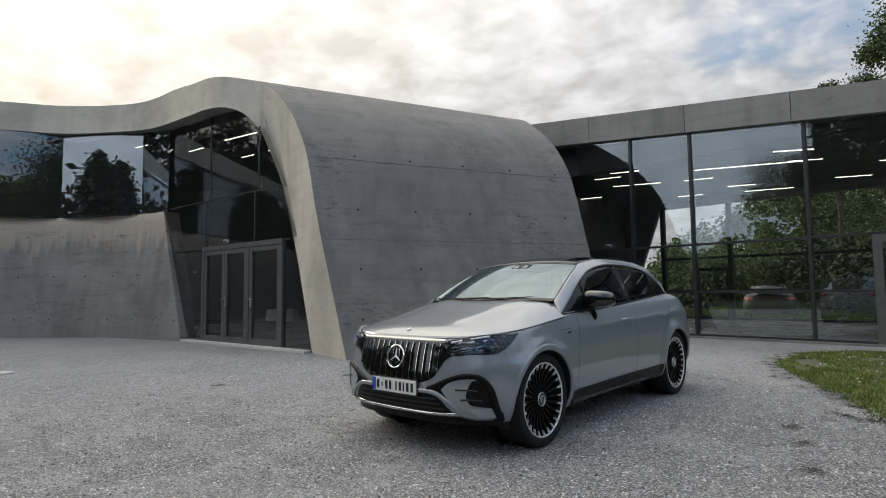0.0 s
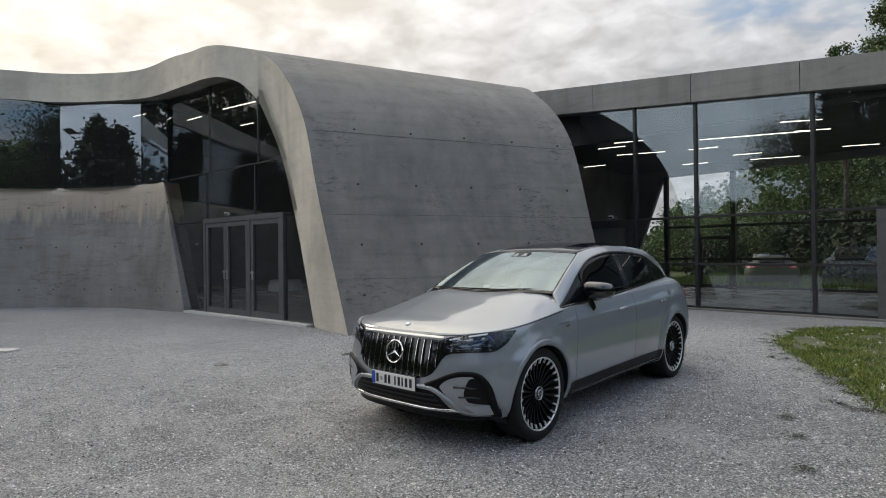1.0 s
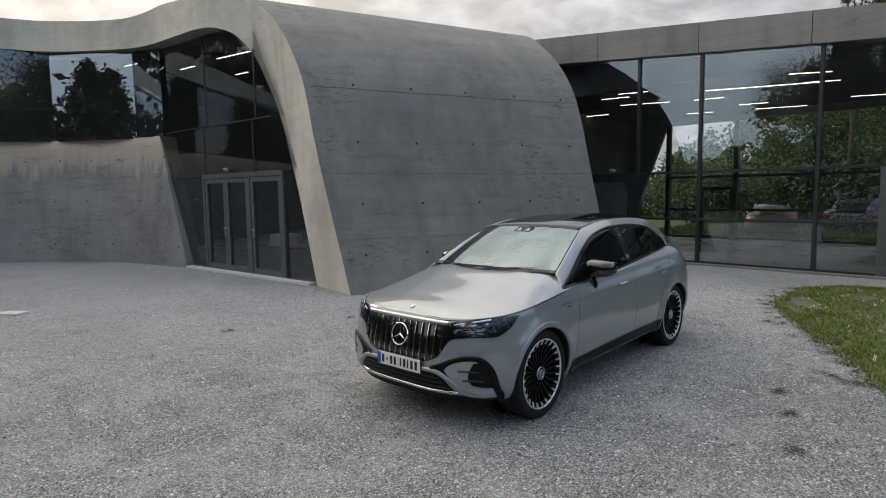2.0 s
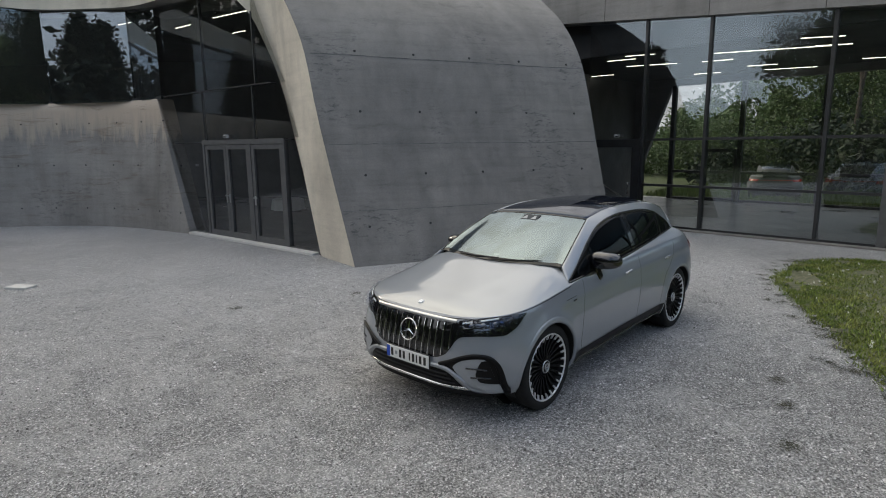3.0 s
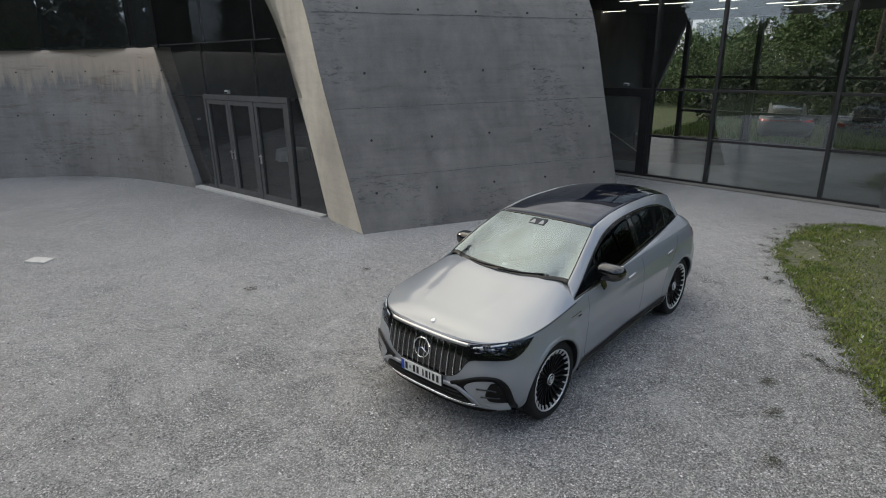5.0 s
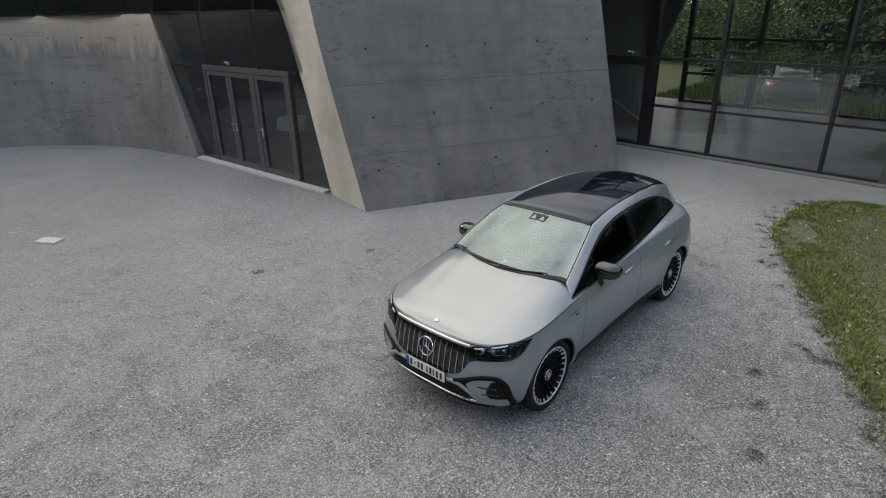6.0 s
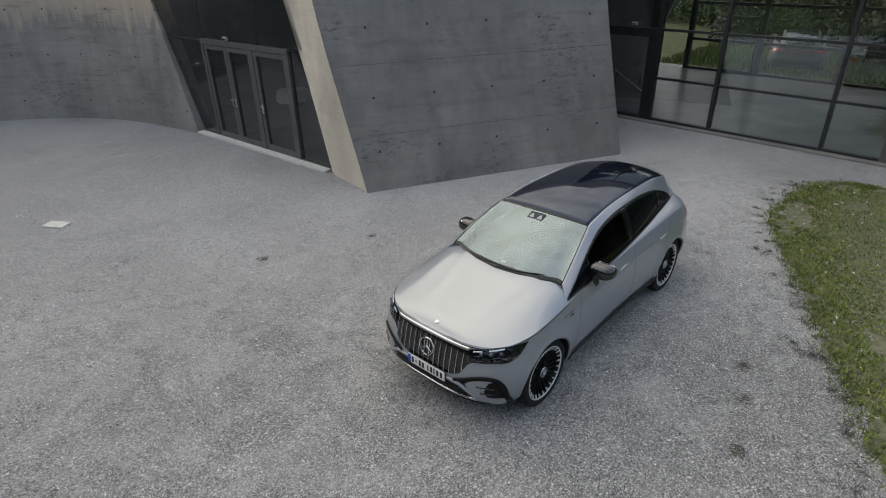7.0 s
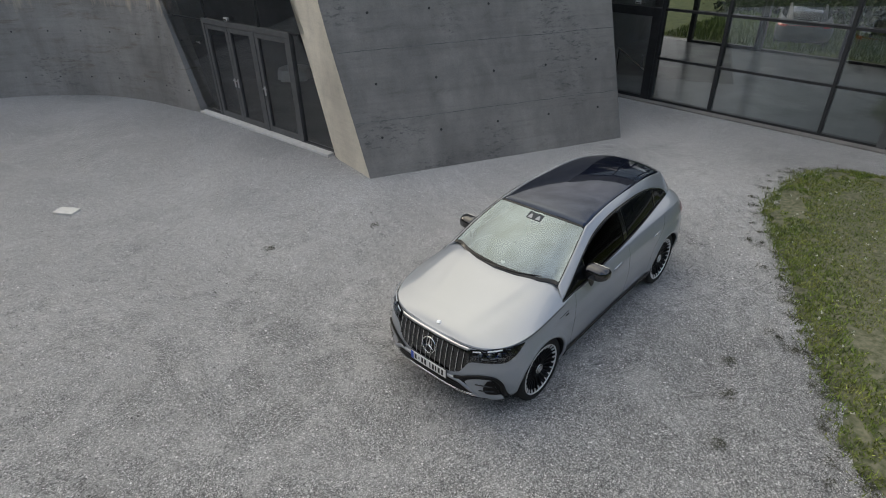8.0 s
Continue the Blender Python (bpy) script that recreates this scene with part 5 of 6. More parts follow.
def screen_at(t, c):
    """The windscreen, t from foot to head, c across."""
    low = Vector((cowl_x(0.752 * abs(c)), 0.752 * c, 1.195 - 0.008 * c * c))
    top = Vector((-1.19 - 0.035 * c * c, 0.595 * c, roof_z(-1.19) - (roof_z(-1.19) - 1.552) * abs(c) ** 2.3))
    p = low.lerp(top, t)
    bow = 4 * t * (1 - t)
    return p + Vector((0.002, 0.0085 * c, 0.019)) * bow


def side_at(x, f):
    """The side glass between belt and window head."""
    a, b = Vector((x, belt_y(x), belt_z(x))), Vector((x, head_y(x), head_z(x)))
    p = a.lerp(b, f)
    return p + Vector((0, 0.8, 0.5)) * 0.09 * (b - a).length * f * (1 - f)


def skin(f, n, m, off=0.0, thick=0.006, out=(0, 0.7, 0.7)):
    """A closed plate on a surface f(u, v), lifted by off along its normal."""
    out = Vector(out)
    rows, inner = [], []
    for i in range(n + 1):
        ra, rb = [], []
        for j in range(m + 1):
            u, v = i / n, j / m
            p = f(u, v)
            e = 0.004
            nrm = (f(min(u + e, 1), v) - f(max(u - e, 0), v)).cross(f(u, min(v + e, 1)) - f(u, max(v - e, 0)))
            nrm = nrm.normalized() if nrm.length > 1e-12 else out.normalized()
            if nrm.dot(out) < 0:
                nrm = -nrm
            ra.append(p + nrm * off)
            rb.append(p + nrm * (off - thick))
        rows.append(ra)
        inner.append(rb)
    vs, fs = sheet(rows)
    v2, f2 = sheet(inner)
    nn = len(vs)
    fs = fs + [tuple(nn + q for q in reversed(g)) for g in f2]
    w, h = m + 1, n + 1
    rim = [j for j in range(w)] + [i * w + w - 1 for i in range(1, h)] + [(h - 1) * w + j for j in range(w - 2, -1, -1)] + [i * w for i in range(h - 2, 0, -1)]
    for a, b in zip(rim, rim[1:] + rim[:1]):
        fs.append((b, a, nn + a, nn + b))
    return weld(vs + v2, fs, 1e-5)


def windscreen():
    rows = [[screen_at(i / 24, -1 + j / 16) for j in range(33)] for i in range(25)]
    facing(part("windscreen", sheet(rows), SCREEN_GLASS, CAR, smooth=True), (2, 0, 6)).visible_shadow = False
    up = (0.5, 0, 0.85)
    part("cowl_band", skin(lambda u, v: screen_at(-0.015 + 0.058 * u, -1 + 2 * v), 4, 40, 0.0025, 0.002, up), FRIT, CAR, smooth=True)
    for a, b in ((-1.0, -0.985), (0.985, 1.0)):
        part("glass_border", skin(lambda u, v: screen_at(0.043 + 0.957 * u, a + (b - a) * v), 20, 3, 0.0025, 0.002, up), FRIT, CAR, smooth=True)
    part("glass_border", skin(lambda u, v: screen_at(0.965 + 0.035 * u, -0.985 + 1.97 * v), 3, 30, 0.0025, 0.002, up), FRIT, CAR, smooth=True)


windscreen()


def both_sides(name, bm, mat, parent, label="", smooth=True):
    """The part on the left and its mirror image on the right."""
    other = bm.copy()
    bmesh.ops.scale(other, vec=(1, -1, 1), verts=other.verts)
    bmesh.ops.reverse_faces(other, faces=other.faces)
    return part(name, bm, mat, parent, label, smooth), part(name, other, mat, parent, label, smooth)


def rail_at(u, v):
    """Pillar and roof rail in one sweep, from the glass edge to the window head."""
    if u < 0.3:
        a = Vector(screen_edge(u / 0.3))
        x = -0.38 - 0.87 * u / 0.3
    else:
        xr = -1.225 - (u - 0.3) / 0.7 * 2.3
        a = Vector((xr, roof_y(xr), roof_side(xr)))
        x = -1.25 - (u - 0.3) / 0.7 * 2.13
    b = Vector((x, head_y(x), head_z(x)))
    return a.lerp(b, v) + Vector((0, 0.7, 0.7)) * 0.13 * (b - a).length * v * (1 - v)


both_sides("roof_rail", skin(rail_at, 90, 8, 0.004, 0.03), PAINT, CAR)


def side_pane(x0, x1, off=0.0, lo=0.0, hi=1.0):
    return skin(lambda u, v: side_at(x0 + (x1 - x0) * u, lo + (hi - lo) * v), 24, 8, off, 0.006, (0, 1, 0.3))


both_sides("side_window", side_pane(-0.92, -1.86), CAR_GLASS, CAR)
both_sides("side_window", side_pane(-1.95, -2.86), DARK_GLASS, CAR)
both_sides("side_window", side_pane(-2.91, -3.37), DARK_GLASS, CAR)
both_sides("pillar_cover", side_pane(-1.86, -1.95, 0.002), BLACK_GLOSS, CAR)
both_sides("pillar_cover", side_pane(-2.86, -2.91, 0.002), BLACK_GLOSS, CAR)
both_sides("mirror_triangle", side_pane(-0.39, -0.92, 0.002), DARK_GLASS, CAR)


def belt_at(u, v, low=-0.016, high=0.012):
    x = -0.385 - 2.985 * u
    return Vector((x, belt_y(x) + 0.004, belt_z(x) + low + (high - low) * v))


both_sides("belt_trim", skin(belt_at, 60, 2, 0.006, 0.012, (0, 1, 0.2)), BLACK_GLOSS, CAR)
both_sides("head_trim", skin(lambda u, v: side_at(-0.42 - 2.92 * u, 0.965 + 0.05 * v), 70, 2, 0.006, 0.012, (0, 1, 0.3)), BLACK_GLOSS, CAR)


def rear_pillar_at(u, v):
    x = -3.525 - 0.345 * u
    a = Vector((x, roof_y(x), roof_side(x)))
    xb = -3.38 - 0.44 * u
    b = Vector((xb, belt_y(xb), belt_z(xb)))
    return a.lerp(b, v) + Vector((-0.3, 0.7, 0.5)) * 0.2 * (b - a).length * v * (1 - v)


both_sides("rear_pillar", skin(rear_pillar_at, 14, 10, 0.004, 0.02, (-0.4, 0.7, 0.5)), PAINT, CAR)


def roof_panel(name, x0, x1, mat, off=0.0):
    def f(u, v):
        c = -1 + 2 * v
        x = (x0 - (0.035 * c * c if x0 > -1.3 else 0)) * (1 - u) + x1 * u
        return roof_at(x, c)
    return part(name, skin(f, 24, 24, off, 0.01, (0, 0, 1)), mat, CAR, smooth=True)


def body_at_far(x):
    lo, hi = 0.0, 1.0
    for _ in range(30):
        mid = (lo + hi) / 2
        if body_at(mid, 1.0).x > x:
            lo = mid
        else:
            hi = mid
    return body_at(lo, 1.0)


def ledge():
    """The shoulder between the flank's upper edge and the belt."""
    rows = []
    for i in range(91):
        x = -0.36 - 3.46 * i / 90
        p, q = body_at_far(x), Vector((x, belt_y(x) - 0.004, belt_z(x) - 0.004))
        d = (q - p).length
        rows.append([p.lerp(q, j / 6) + Vector((0, 0.55, 0.83)) * 0.32 * d * (j / 6) * (1 - j / 6) for j in range(7)])
    return weld(*sheet(rows))


both_sides("shoulder", ledge(), PAINT, CAR)


def tail_deck():
    half_deck = []
    for i in range(21):
        p = body_at(0.72 + 0.28 * i / 20, 1.0)
        half_deck.append([p.lerp(Vector((-3.7, p.y * 0.7, 1.12)), j / 3) for j in range(4)])
    other = [[Vector((p.x, -p.y, p.z)) for p in row] for row in reversed(half_deck)]
    return weld(*sheet(half_deck + other))


part("tail_deck", tail_deck(), PAINT, CAR, smooth=True)
roof_panel("roof_panel", -1.192, -3.5, ROOF_GLASS)
roof_panel("rear_window", -3.5, -3.87, DARK_GLASS)

# floor pan, wheel wells and dark cabin lining close the inside
part("floor_pan", boxed(pose(-1.55, 0, 0.3), 4.3, 1.3, 0.12, 0.03), BLACK_MATT, CAR)
for cx in (0, AXLE):
    for sy in (1, -1):
        rows = []
        for i in range(33):
            a = math.pi * (i / 32 * 1.3 - 0.15)
            x, z = cx + ARCH_R * math.cos(a), TYRE_R + ARCH_R * math.sin(a)
            rows.append([Vector((x, sy * yy, z)) for yy in (on_side(x, z).y - 0.012, 0.6)])
        part("wheel_well", sheet(rows), BLACK_MATT, CAR)
        part("wheel_well", ([Vector((cx + 1.02 * ARCH_R * math.cos(2 * math.pi * i / 32), sy * 0.6, TYRE_R + 1.02 * ARCH_R * math.sin(2 * math.pi * i / 32))) for i in range(32)], [tuple(range(32))]), BLACK_MATT, CAR)


def arch_lip(cx):
    rows = []
    for i in range(49):
        a = math.pi * (i / 48 * 1.16 - 0.08)
        row = []
        for r, dy in ((ARCH_R + 0.004, -0.03), (ARCH_R - 0.004, 0.0), (ARCH_R + 0.012, 0.006), (ARCH_R + 0.045, 0.004), (ARCH_R + 0.055, -0.004)):
            x, z = cx + r * math.cos(a), TYRE_R + r * math.sin(a)
            row.append(on_side(x, z, dy))
        rows.append(row)
    return weld(*sheet(rows))


for cx in (0, AXLE):
    both_sides("arch_lip", arch_lip(cx), PAINT, CAR)


# ---- wheels ----
def badge(at, r, mat, parent):
    """A plain ring with three short rays."""
    bm = bmesh.new()
    rows = []
    for i in range(37):
        a = 2 * math.pi * i / 36
        rows.append([at @ Vector((0.008 * math.cos(b), (r + 0.0065 * math.sin(b)) * math.sin(a), (r + 0.0065 * math.sin(b)) * math.cos(a))) for b in [2 * math.pi * q / 8 for q in range(9)]])
    vs, fs = sheet(rows)
    bv = [bm.verts.new(v) for v in vs]
    for f in fs:
        bm.faces.new([bv[q] for q in f])
    for k3 in range(3):
        a = 2 * math.pi * k3 / 3
        up, across = Vector((0, math.sin(a), math.cos(a))), Vector((0, math.cos(a), -math.sin(a)))
        pts = [at @ (across * 0.2 * r * 0.6), at @ (across * -0.2 * r * 0.6), at @ (up * r * 0.97), at @ Vector((0.011, 0, 0))]
        q = [bm.verts.new(v) for v in pts]
        for f in ((0, 2, 3), (2, 1, 3)):
            bm.faces.new([q[w] for w in f])
    bmesh.ops.remove_doubles(bm, verts=bm.verts, dist=1e-5)
    return part("badge", bm, mat, parent, smooth=False)


def lathe(profile, seg):
    rows = []
    for i in range(seg):
        a = 2 * math.pi * i / seg
        rows.append([Vector((r * math.cos(a), y, r * math.sin(a))) for r, y in profile])
    w = len(profile)
    vs = [p for r in rows for p in r]
    fs = [(i * w + j, i * w + j + 1, ((i + 1) % seg) * w + j + 1, ((i + 1) % seg) * w + j) for i in range(seg) for j in range(w - 1)]
    return weld(vs, fs)


def wheel(cx, sy):
    w = thing("wheel", None)
    w.parent = CAR
    w.matrix_local = pose(cx, sy * 0.785, TYRE_R, 0, 0, 0 if sy > 0 else 180)
    tyre = [(0.29, -0.125), (0.31, -0.135), (0.35, -0.138), (0.375, -0.125), (0.385, -0.1), (0.385, 0.1), (0.376, 0.12), (0.356, 0.131), (0.32, 0.13), (0.304, 0.122), (0.298, 0.112)]
    part("tyre", lathe(tyre, 64), RUBBER, w, smooth=True)
    rim = [(0.303, 0.118), (0.305, 0.124), (0.301, 0.127), (0.2945, 0.126), (0.291, 0.116)]
    part("rim", lathe(rim, 64), MACHINED_SILVER, w, smooth=True)
    part("barrel", lathe([(0.2915, 0.116), (0.283, 0.05), (0.27, 0.0), (0.2, -0.02), (0.02, -0.02)], 48), BLACK_MATT, w, smooth=True)
    n = 24
    me = None
    for i in range(n):
        m = pose(0, 0, 0, 0, 360 / n * i, 0)
        if me is None:
            bm = bmesh.new()
            sec = [(0.055, 0.098, 0.006), (0.12, 0.078, 0.0085), (0.2, 0.084, 0.0125), (0.26, 0.1, 0.0165), (0.29, 0.114, 0.019)]
            rows = []
            for r, y, hw in sec:
                rows.append([Vector((-hw, y - 0.03, r)), Vector((-hw * 0.75, y, r)), Vector((hw * 0.75, y, r)), Vector((hw, y - 0.03, r))])
            sp = part("spoke", weld(*sheet(rows)), SPOKE_BLACK, w)
            me = sp.data
            bm.free()
            tip = [[Vector((-0.005, 0.112, 0.252)), Vector((0.005, 0.112, 0.252))], [Vector((-0.0105, 0.1275, 0.297)), Vector((0.0105, 0.1275, 0.297))]]
            tp = part("spoke_tip", weld(*slab(tip, (0, -0.02, 0))), MACHINED_SILVER, sp)
            tme = tp.data
            sp.matrix_local = m
            tp.matrix_local = pose(0, 0, 0)
        else:
            sp = new("spoke", me)
            sp.parent, sp.matrix_local = w, m
            tp = new("spoke_tip", tme)
            tp.parent = sp
    part("hub_cap", lathe([(0.0, 0.106), (0.036, 0.105), (0.048, 0.1), (0.06, 0.085)], 32), BLACK_GLOSS, w, smooth=True)
    badge(pose(0, 0.109, 0, 0, 0, 90), 0.03, SATIN, w)
    part("hub_ring", lathe([(0.05, 0.1), (0.052, 0.107), (0.056, 0.106), (0.058, 0.095)], 32), SATIN, w, smooth=True)
    return w


for cx in (0, AXLE):
    for sy in (1, -1):
        wheel(cx, sy)


# ---- car details ----
def front_patch(y0, y1, lo, hi, n, m, off):
    """A panel on the nose between two curves of height over the width."""
    rows = []
    for i in range(n + 1):
        y = y0 + (y1 - y0) * i / n
        rows.append([on_front(y, lo(y) + (hi(y) - lo(y)) * j / m, off) for j in range(m + 1)])
    return weld(*sheet(rows))


def front_bead(points, w, off, thick, n=40):
    """A raised strip along a path of (y, z) on the nose."""
    f, _ = spline([(y, z, 0) for y, z in points])
    rows = []
    for i in range(n + 1):
        t = i / n
        p, q = f(max(t - 0.01, 0)), f(min(t + 0.01, 1))
        d = (q - p).normalized()
        c = f(t)
        row = []
        for e, o in ((-1, off - thick), (-0.9, off), (0.9, off), (1, off - thick)):
            row.append(on_front(c.x - d.y * w * e / 2, c.y + d.x * w * e / 2, o))
        rows.append(row)
    return weld(*sheet(rows))


def side_bead(points, w, off, thick, n=60):
    """A strip along a path of (x, z) on the flank."""
    f, _ = spline([(x, z, 0) for x, z in points])
    rows = []
    for i in range(n + 1):
        t = i / n
        p, q = f(max(t - 0.01, 0)), f(min(t + 0.01, 1))
        d = (q - p).normalized()
        c = f(t)
        rows.append([on_side(c.x - d.y * w * e / 2, c.y + d.x * w * e / 2, o) for e, o in ((-1, off - thick), (-0.9, off), (0.9, off), (1, off - thick))])
    return weld(*sheet(rows))


GAP = material("panel_gap", (0.01, 0.01, 0.011), 0.8)
DOOR_GAP = material("door_shut_line", (0.075, 0.08, 0.09), 0.6)

# grille with upright bars and the round badge
grille_lo = cubic([(-q, v) for q, v in ((0.5, 0.752), (0.487, 0.736), (0.465, 0.695), (0.425, 0.635), (0.38, 0.603), (0.33, 0.583), (0.2, 0.565))] + [(0, 0.558)] + [(0.2, 0.565), (0.33, 0.583), (0.38, 0.603), (0.425, 0.635), (0.465, 0.695), (0.487, 0.736), (0.5, 0.752)])
grille_hi = cubic([(-0.5, 0.888), (-0.3, 0.886), (0, 0.884), (0.3, 0.886), (0.5, 0.888)])
grille = part("grille", front_patch(-0.5, 0.5, grille_lo, grille_hi, 60, 12, 0.003), BLACK_GLOSS, CAR, smooth=True)
for i in range(14):
    y = -0.445 + 0.89 * i / 13
    lo, hi = grille_lo(y) + 0.012, grille_hi(y) - 0.012
    rows = []
    for j in range(13):
        z = lo + (hi - lo) * j / 12
        rows.append([on_front(y - 0.0065, z, 0.002), on_front(y - 0.0035, z, 0.02), on_front(y + 0.002, z, 0.02), on_front(y + 0.0045, z, 0.002)])
    part("grille_bar", weld(*sheet(rows)), CHROME, grille)
part("grille_trim", front_bead([(-0.47, 0.893), (-0.3, 0.895), (0, 0.895), (0.3, 0.895), (0.47, 0.893)], 0.03, 0.008, 0.012, 50), SATIN, CAR, "satin silver bar along the bonnet edge", smooth=True)


badge(Matrix.Translation(on_front(0, 0.752, 0.022)) @ pose(0, 0, 0, 0, -12, 0), 0.092, CHROME, CAR)

# headlamps: dark housing, three lamp units, light strip and clear lens
LAMP_CHROME = material("dark_lamp_chrome", (0.22, 0.235, 0.26), 0.15, 1.0)
lamp_lo = cubic([(0.49, 0.74), (0.515, 0.765), (0.55, 0.781), (0.61, 0.789), (0.69, 0.797), (0.79, 0.797), (0.825, 0.804), (0.845, 0.824), (0.858, 0.846), (0.867, 0.88), (0.872, 0.94)])
lamp_hi = cubic([(0.49, 0.9), (0.6, 0.922), (0.7, 0.938), (0.8, 0.947), (0.872, 0.948)])
LAMP_WHITE = material("lamp_light_strip", (0.8, 0.83, 0.86), 0.2)
# blue metal for small discs and facets that paint the bluish glints
LAMP_GLINT = material("blue_lamp_glint", (0.035, 0.08, 0.24), 0.15, 0.8)
for name, bm, mt in (("headlamp", front_patch(0.49, 0.872, lamp_lo, lamp_hi, 60, 12, 0.003), LAMP_IN),):
    lamps = both_sides(name, bm, mt, CAR)
for side, lamp in zip((1, -1), lamps):
    for y, z, r in ((0.60, 0.87, 0.026), (0.68, 0.875, 0.026), (0.75, 0.885, 0.024)):
        c = on_front(y, z, 0.006)
        bm = bmesh.new()
        bmesh.ops.create_uvsphere(bm, u_segments=16, v_segments=8, radius=r, matrix=Matrix.Translation(Vector((c.x - 0.008, side * c.y, c.z))))
        part("lamp_unit", bm, LAMP_CHROME, lamp, smooth=True)
        ring = bmesh.new()
        bmesh.ops.create_cone(ring, cap_ends=True, segments=14, radius1=0.008, radius2=0.008, depth=0.004, matrix=Matrix.Translation(Vector((c.x + r - 0.006, side * (c.y - 0.004), c.z + 0.004))) @ pose(0, 0, 0, 0, 90, 0))
        part("lamp_glint", ring, LAMP_GLINT, lamp)
for (ya, za), (yb, zb) in (((0.525, 0.884), (0.6, 0.899)), ((0.655, 0.91), (0.76, 0.929))):
    both_sides("light_strip", front_bead([(ya, za), ((ya + yb) / 2, (za + zb) / 2), (yb, zb)], 0.012, 0.009, 0.004, 10), LAMP_WHITE, CAR)
for y0, y1, z in ((0.54, 0.6, 0.845), (0.7, 0.76, 0.852)):
    both_sides("lamp_reflector", front_bead([(y0, z), ((y0 + y1) / 2, z + 0.004), (y1, z + 0.006)], 0.008, 0.008, 0.003, 10), LAMP_CHROME, CAR)
rng = np.random.default_rng(5)
for q in range(22):
    y, w = rng.uniform(0.54, 0.8), rng.uniform(0.008, 0.024)
    z = rng.uniform(lamp_lo(y) + 0.02, lamp_hi(y) - 0.03)
    both_sides("lamp_facet", front_bead([(y - w, z), (y, z + rng.normal() * 0.004), (y + w, z + rng.normal() * 0.006)], rng.uniform(0.005, 0.012), rng.uniform(0.005, 0.012), 0.004, 4), LAMP_CHROME if q % 7 else LAMP_GLINT, CAR, smooth=False)
lens_bm = front_patch(0.49, 0.872, lambda y: lamp_lo(y) + 0.001, lambda y: lamp_hi(y) - 0.001, 40, 8, 0.03)
for o in both_sides("lamp_lens", lens_bm, LENS, CAR):
    facing(o, (9, 0, 1))
    o.visible_shadow = False

# lower front: air curtains, wing strips, intake, chrome lip
vent_hi = cubic([(0.33, 0.527), (0.4, 0.542), (0.455, 0.572), (0.57, 0.622), (0.671, 0.646), (0.755, 0.634), (0.8, 0.585), (0.82, 0.53), (0.83, 0.48), (0.835, 0.43)])
vent_lo = cubic([(0.33, 0.517), (0.455, 0.495), (0.53, 0.445), (0.57, 0.415), (0.62, 0.36), (0.65, 0.335), (0.72, 0.32), (0.835, 0.312)])
both_sides("air_curtain", front_patch(0.33, 0.835, vent_lo, vent_hi, 70, 12, 0.003), SPOKE_BLACK, CAR)
fin_hi = cubic([(0.492, 0.535), (0.52, 0.565), (0.57, 0.594), (0.63, 0.612), (0.69, 0.618), (0.74, 0.606), (0.765, 0.56), (0.785, 0.48), (0.8, 0.41), (0.808, 0.38)])
fin_lo = cubic([(0.492, 0.525), (0.52, 0.49), (0.57, 0.44), (0.64, 0.365), (0.68, 0.345), (0.74, 0.338), (0.808, 0.336)])
both_sides("bumper_fin", front_patch(0.492, 0.8, fin_lo, fin_hi, 50, 10, 0.012), PAINT, CAR)
slot_hi = cubic([(0.672, 0.5), (0.69, 0.56), (0.715, 0.604), (0.745, 0.602), (0.768, 0.55), (0.787, 0.47), (0.8, 0.415)])
slot_lo = cubic([(0.672, 0.48), (0.69, 0.435), (0.72, 0.42), (0.76, 0.412), (0.8, 0.405)])
both_sides("air_slot", front_patch(0.672, 0.8, slot_lo, slot_hi, 36, 8, 0.016), SPOKE_BLACK, CAR)
for a, b in (((0.6, 0.538), (0.745, 0.53)), ((0.635, 0.464), (0.765, 0.458))):
    both_sides("slot_vane", front_bead([a, ((a[0] + b[0]) / 2, (a[1] + b[1]) / 2 + 0.004), b], 0.012, 0.02, 0.006, 12), BLACK_GLOSS, CAR)
both_sides("wing_strip", front_bead([(0.262, 0.512), (0.33, 0.512), (0.43, 0.502), (0.5, 0.468), (0.57, 0.42), (0.625, 0.352), (0.67, 0.331), (0.725, 0.325), (0.78, 0.324)], 0.034, 0.02, 0.018, 50), PAINT, CAR)
blade_rows = [[on_front(0.665 + 0.138 * i / 16, 0.4 - 0.055 * k / 5 * min(1, 0.1 + i / 9), 0.014 + 0.026 * (k / 5) ** 1.3 * min(1, 0.05 + i / 8)) for k in range(6)] for i in range(17)]
both_sides("bumper_blade", weld(*slab(blade_rows, (-0.006, 0, -0.003))), PAINT, CAR, smooth=False)
intake_hi = cubic([(-0.56, 0.36), (-0.5, 0.43), (-0.44, 0.48), (-0.3, 0.5), (0, 0.5), (0.3, 0.5), (0.44, 0.48), (0.5, 0.43), (0.56, 0.36)])
part("lower_intake", front_patch(-0.56, 0.56, lambda y: 0.345, intake_hi, 60, 8, 0.003), SPOKE_BLACK, CAR, smooth=True)
for z in (0.385, 0.42, 0.455):
    w = 0.5 - (z - 0.385) * 0.9
    part("intake_slat", front_bead([(-w, z), (0, z), (w, z)], 0.01, 0.014, 0.011, 40), BLACK_MATT, CAR)
part("chrome_lip", front_bead([(-0.62, 0.352), (-0.4, 0.343), (0, 0.339), (0.4, 0.343), (0.62, 0.352)], 0.017, 0.02, 0.018, 70), CHROME, CAR, "bright chrome strip along the lower bumper", smooth=True)
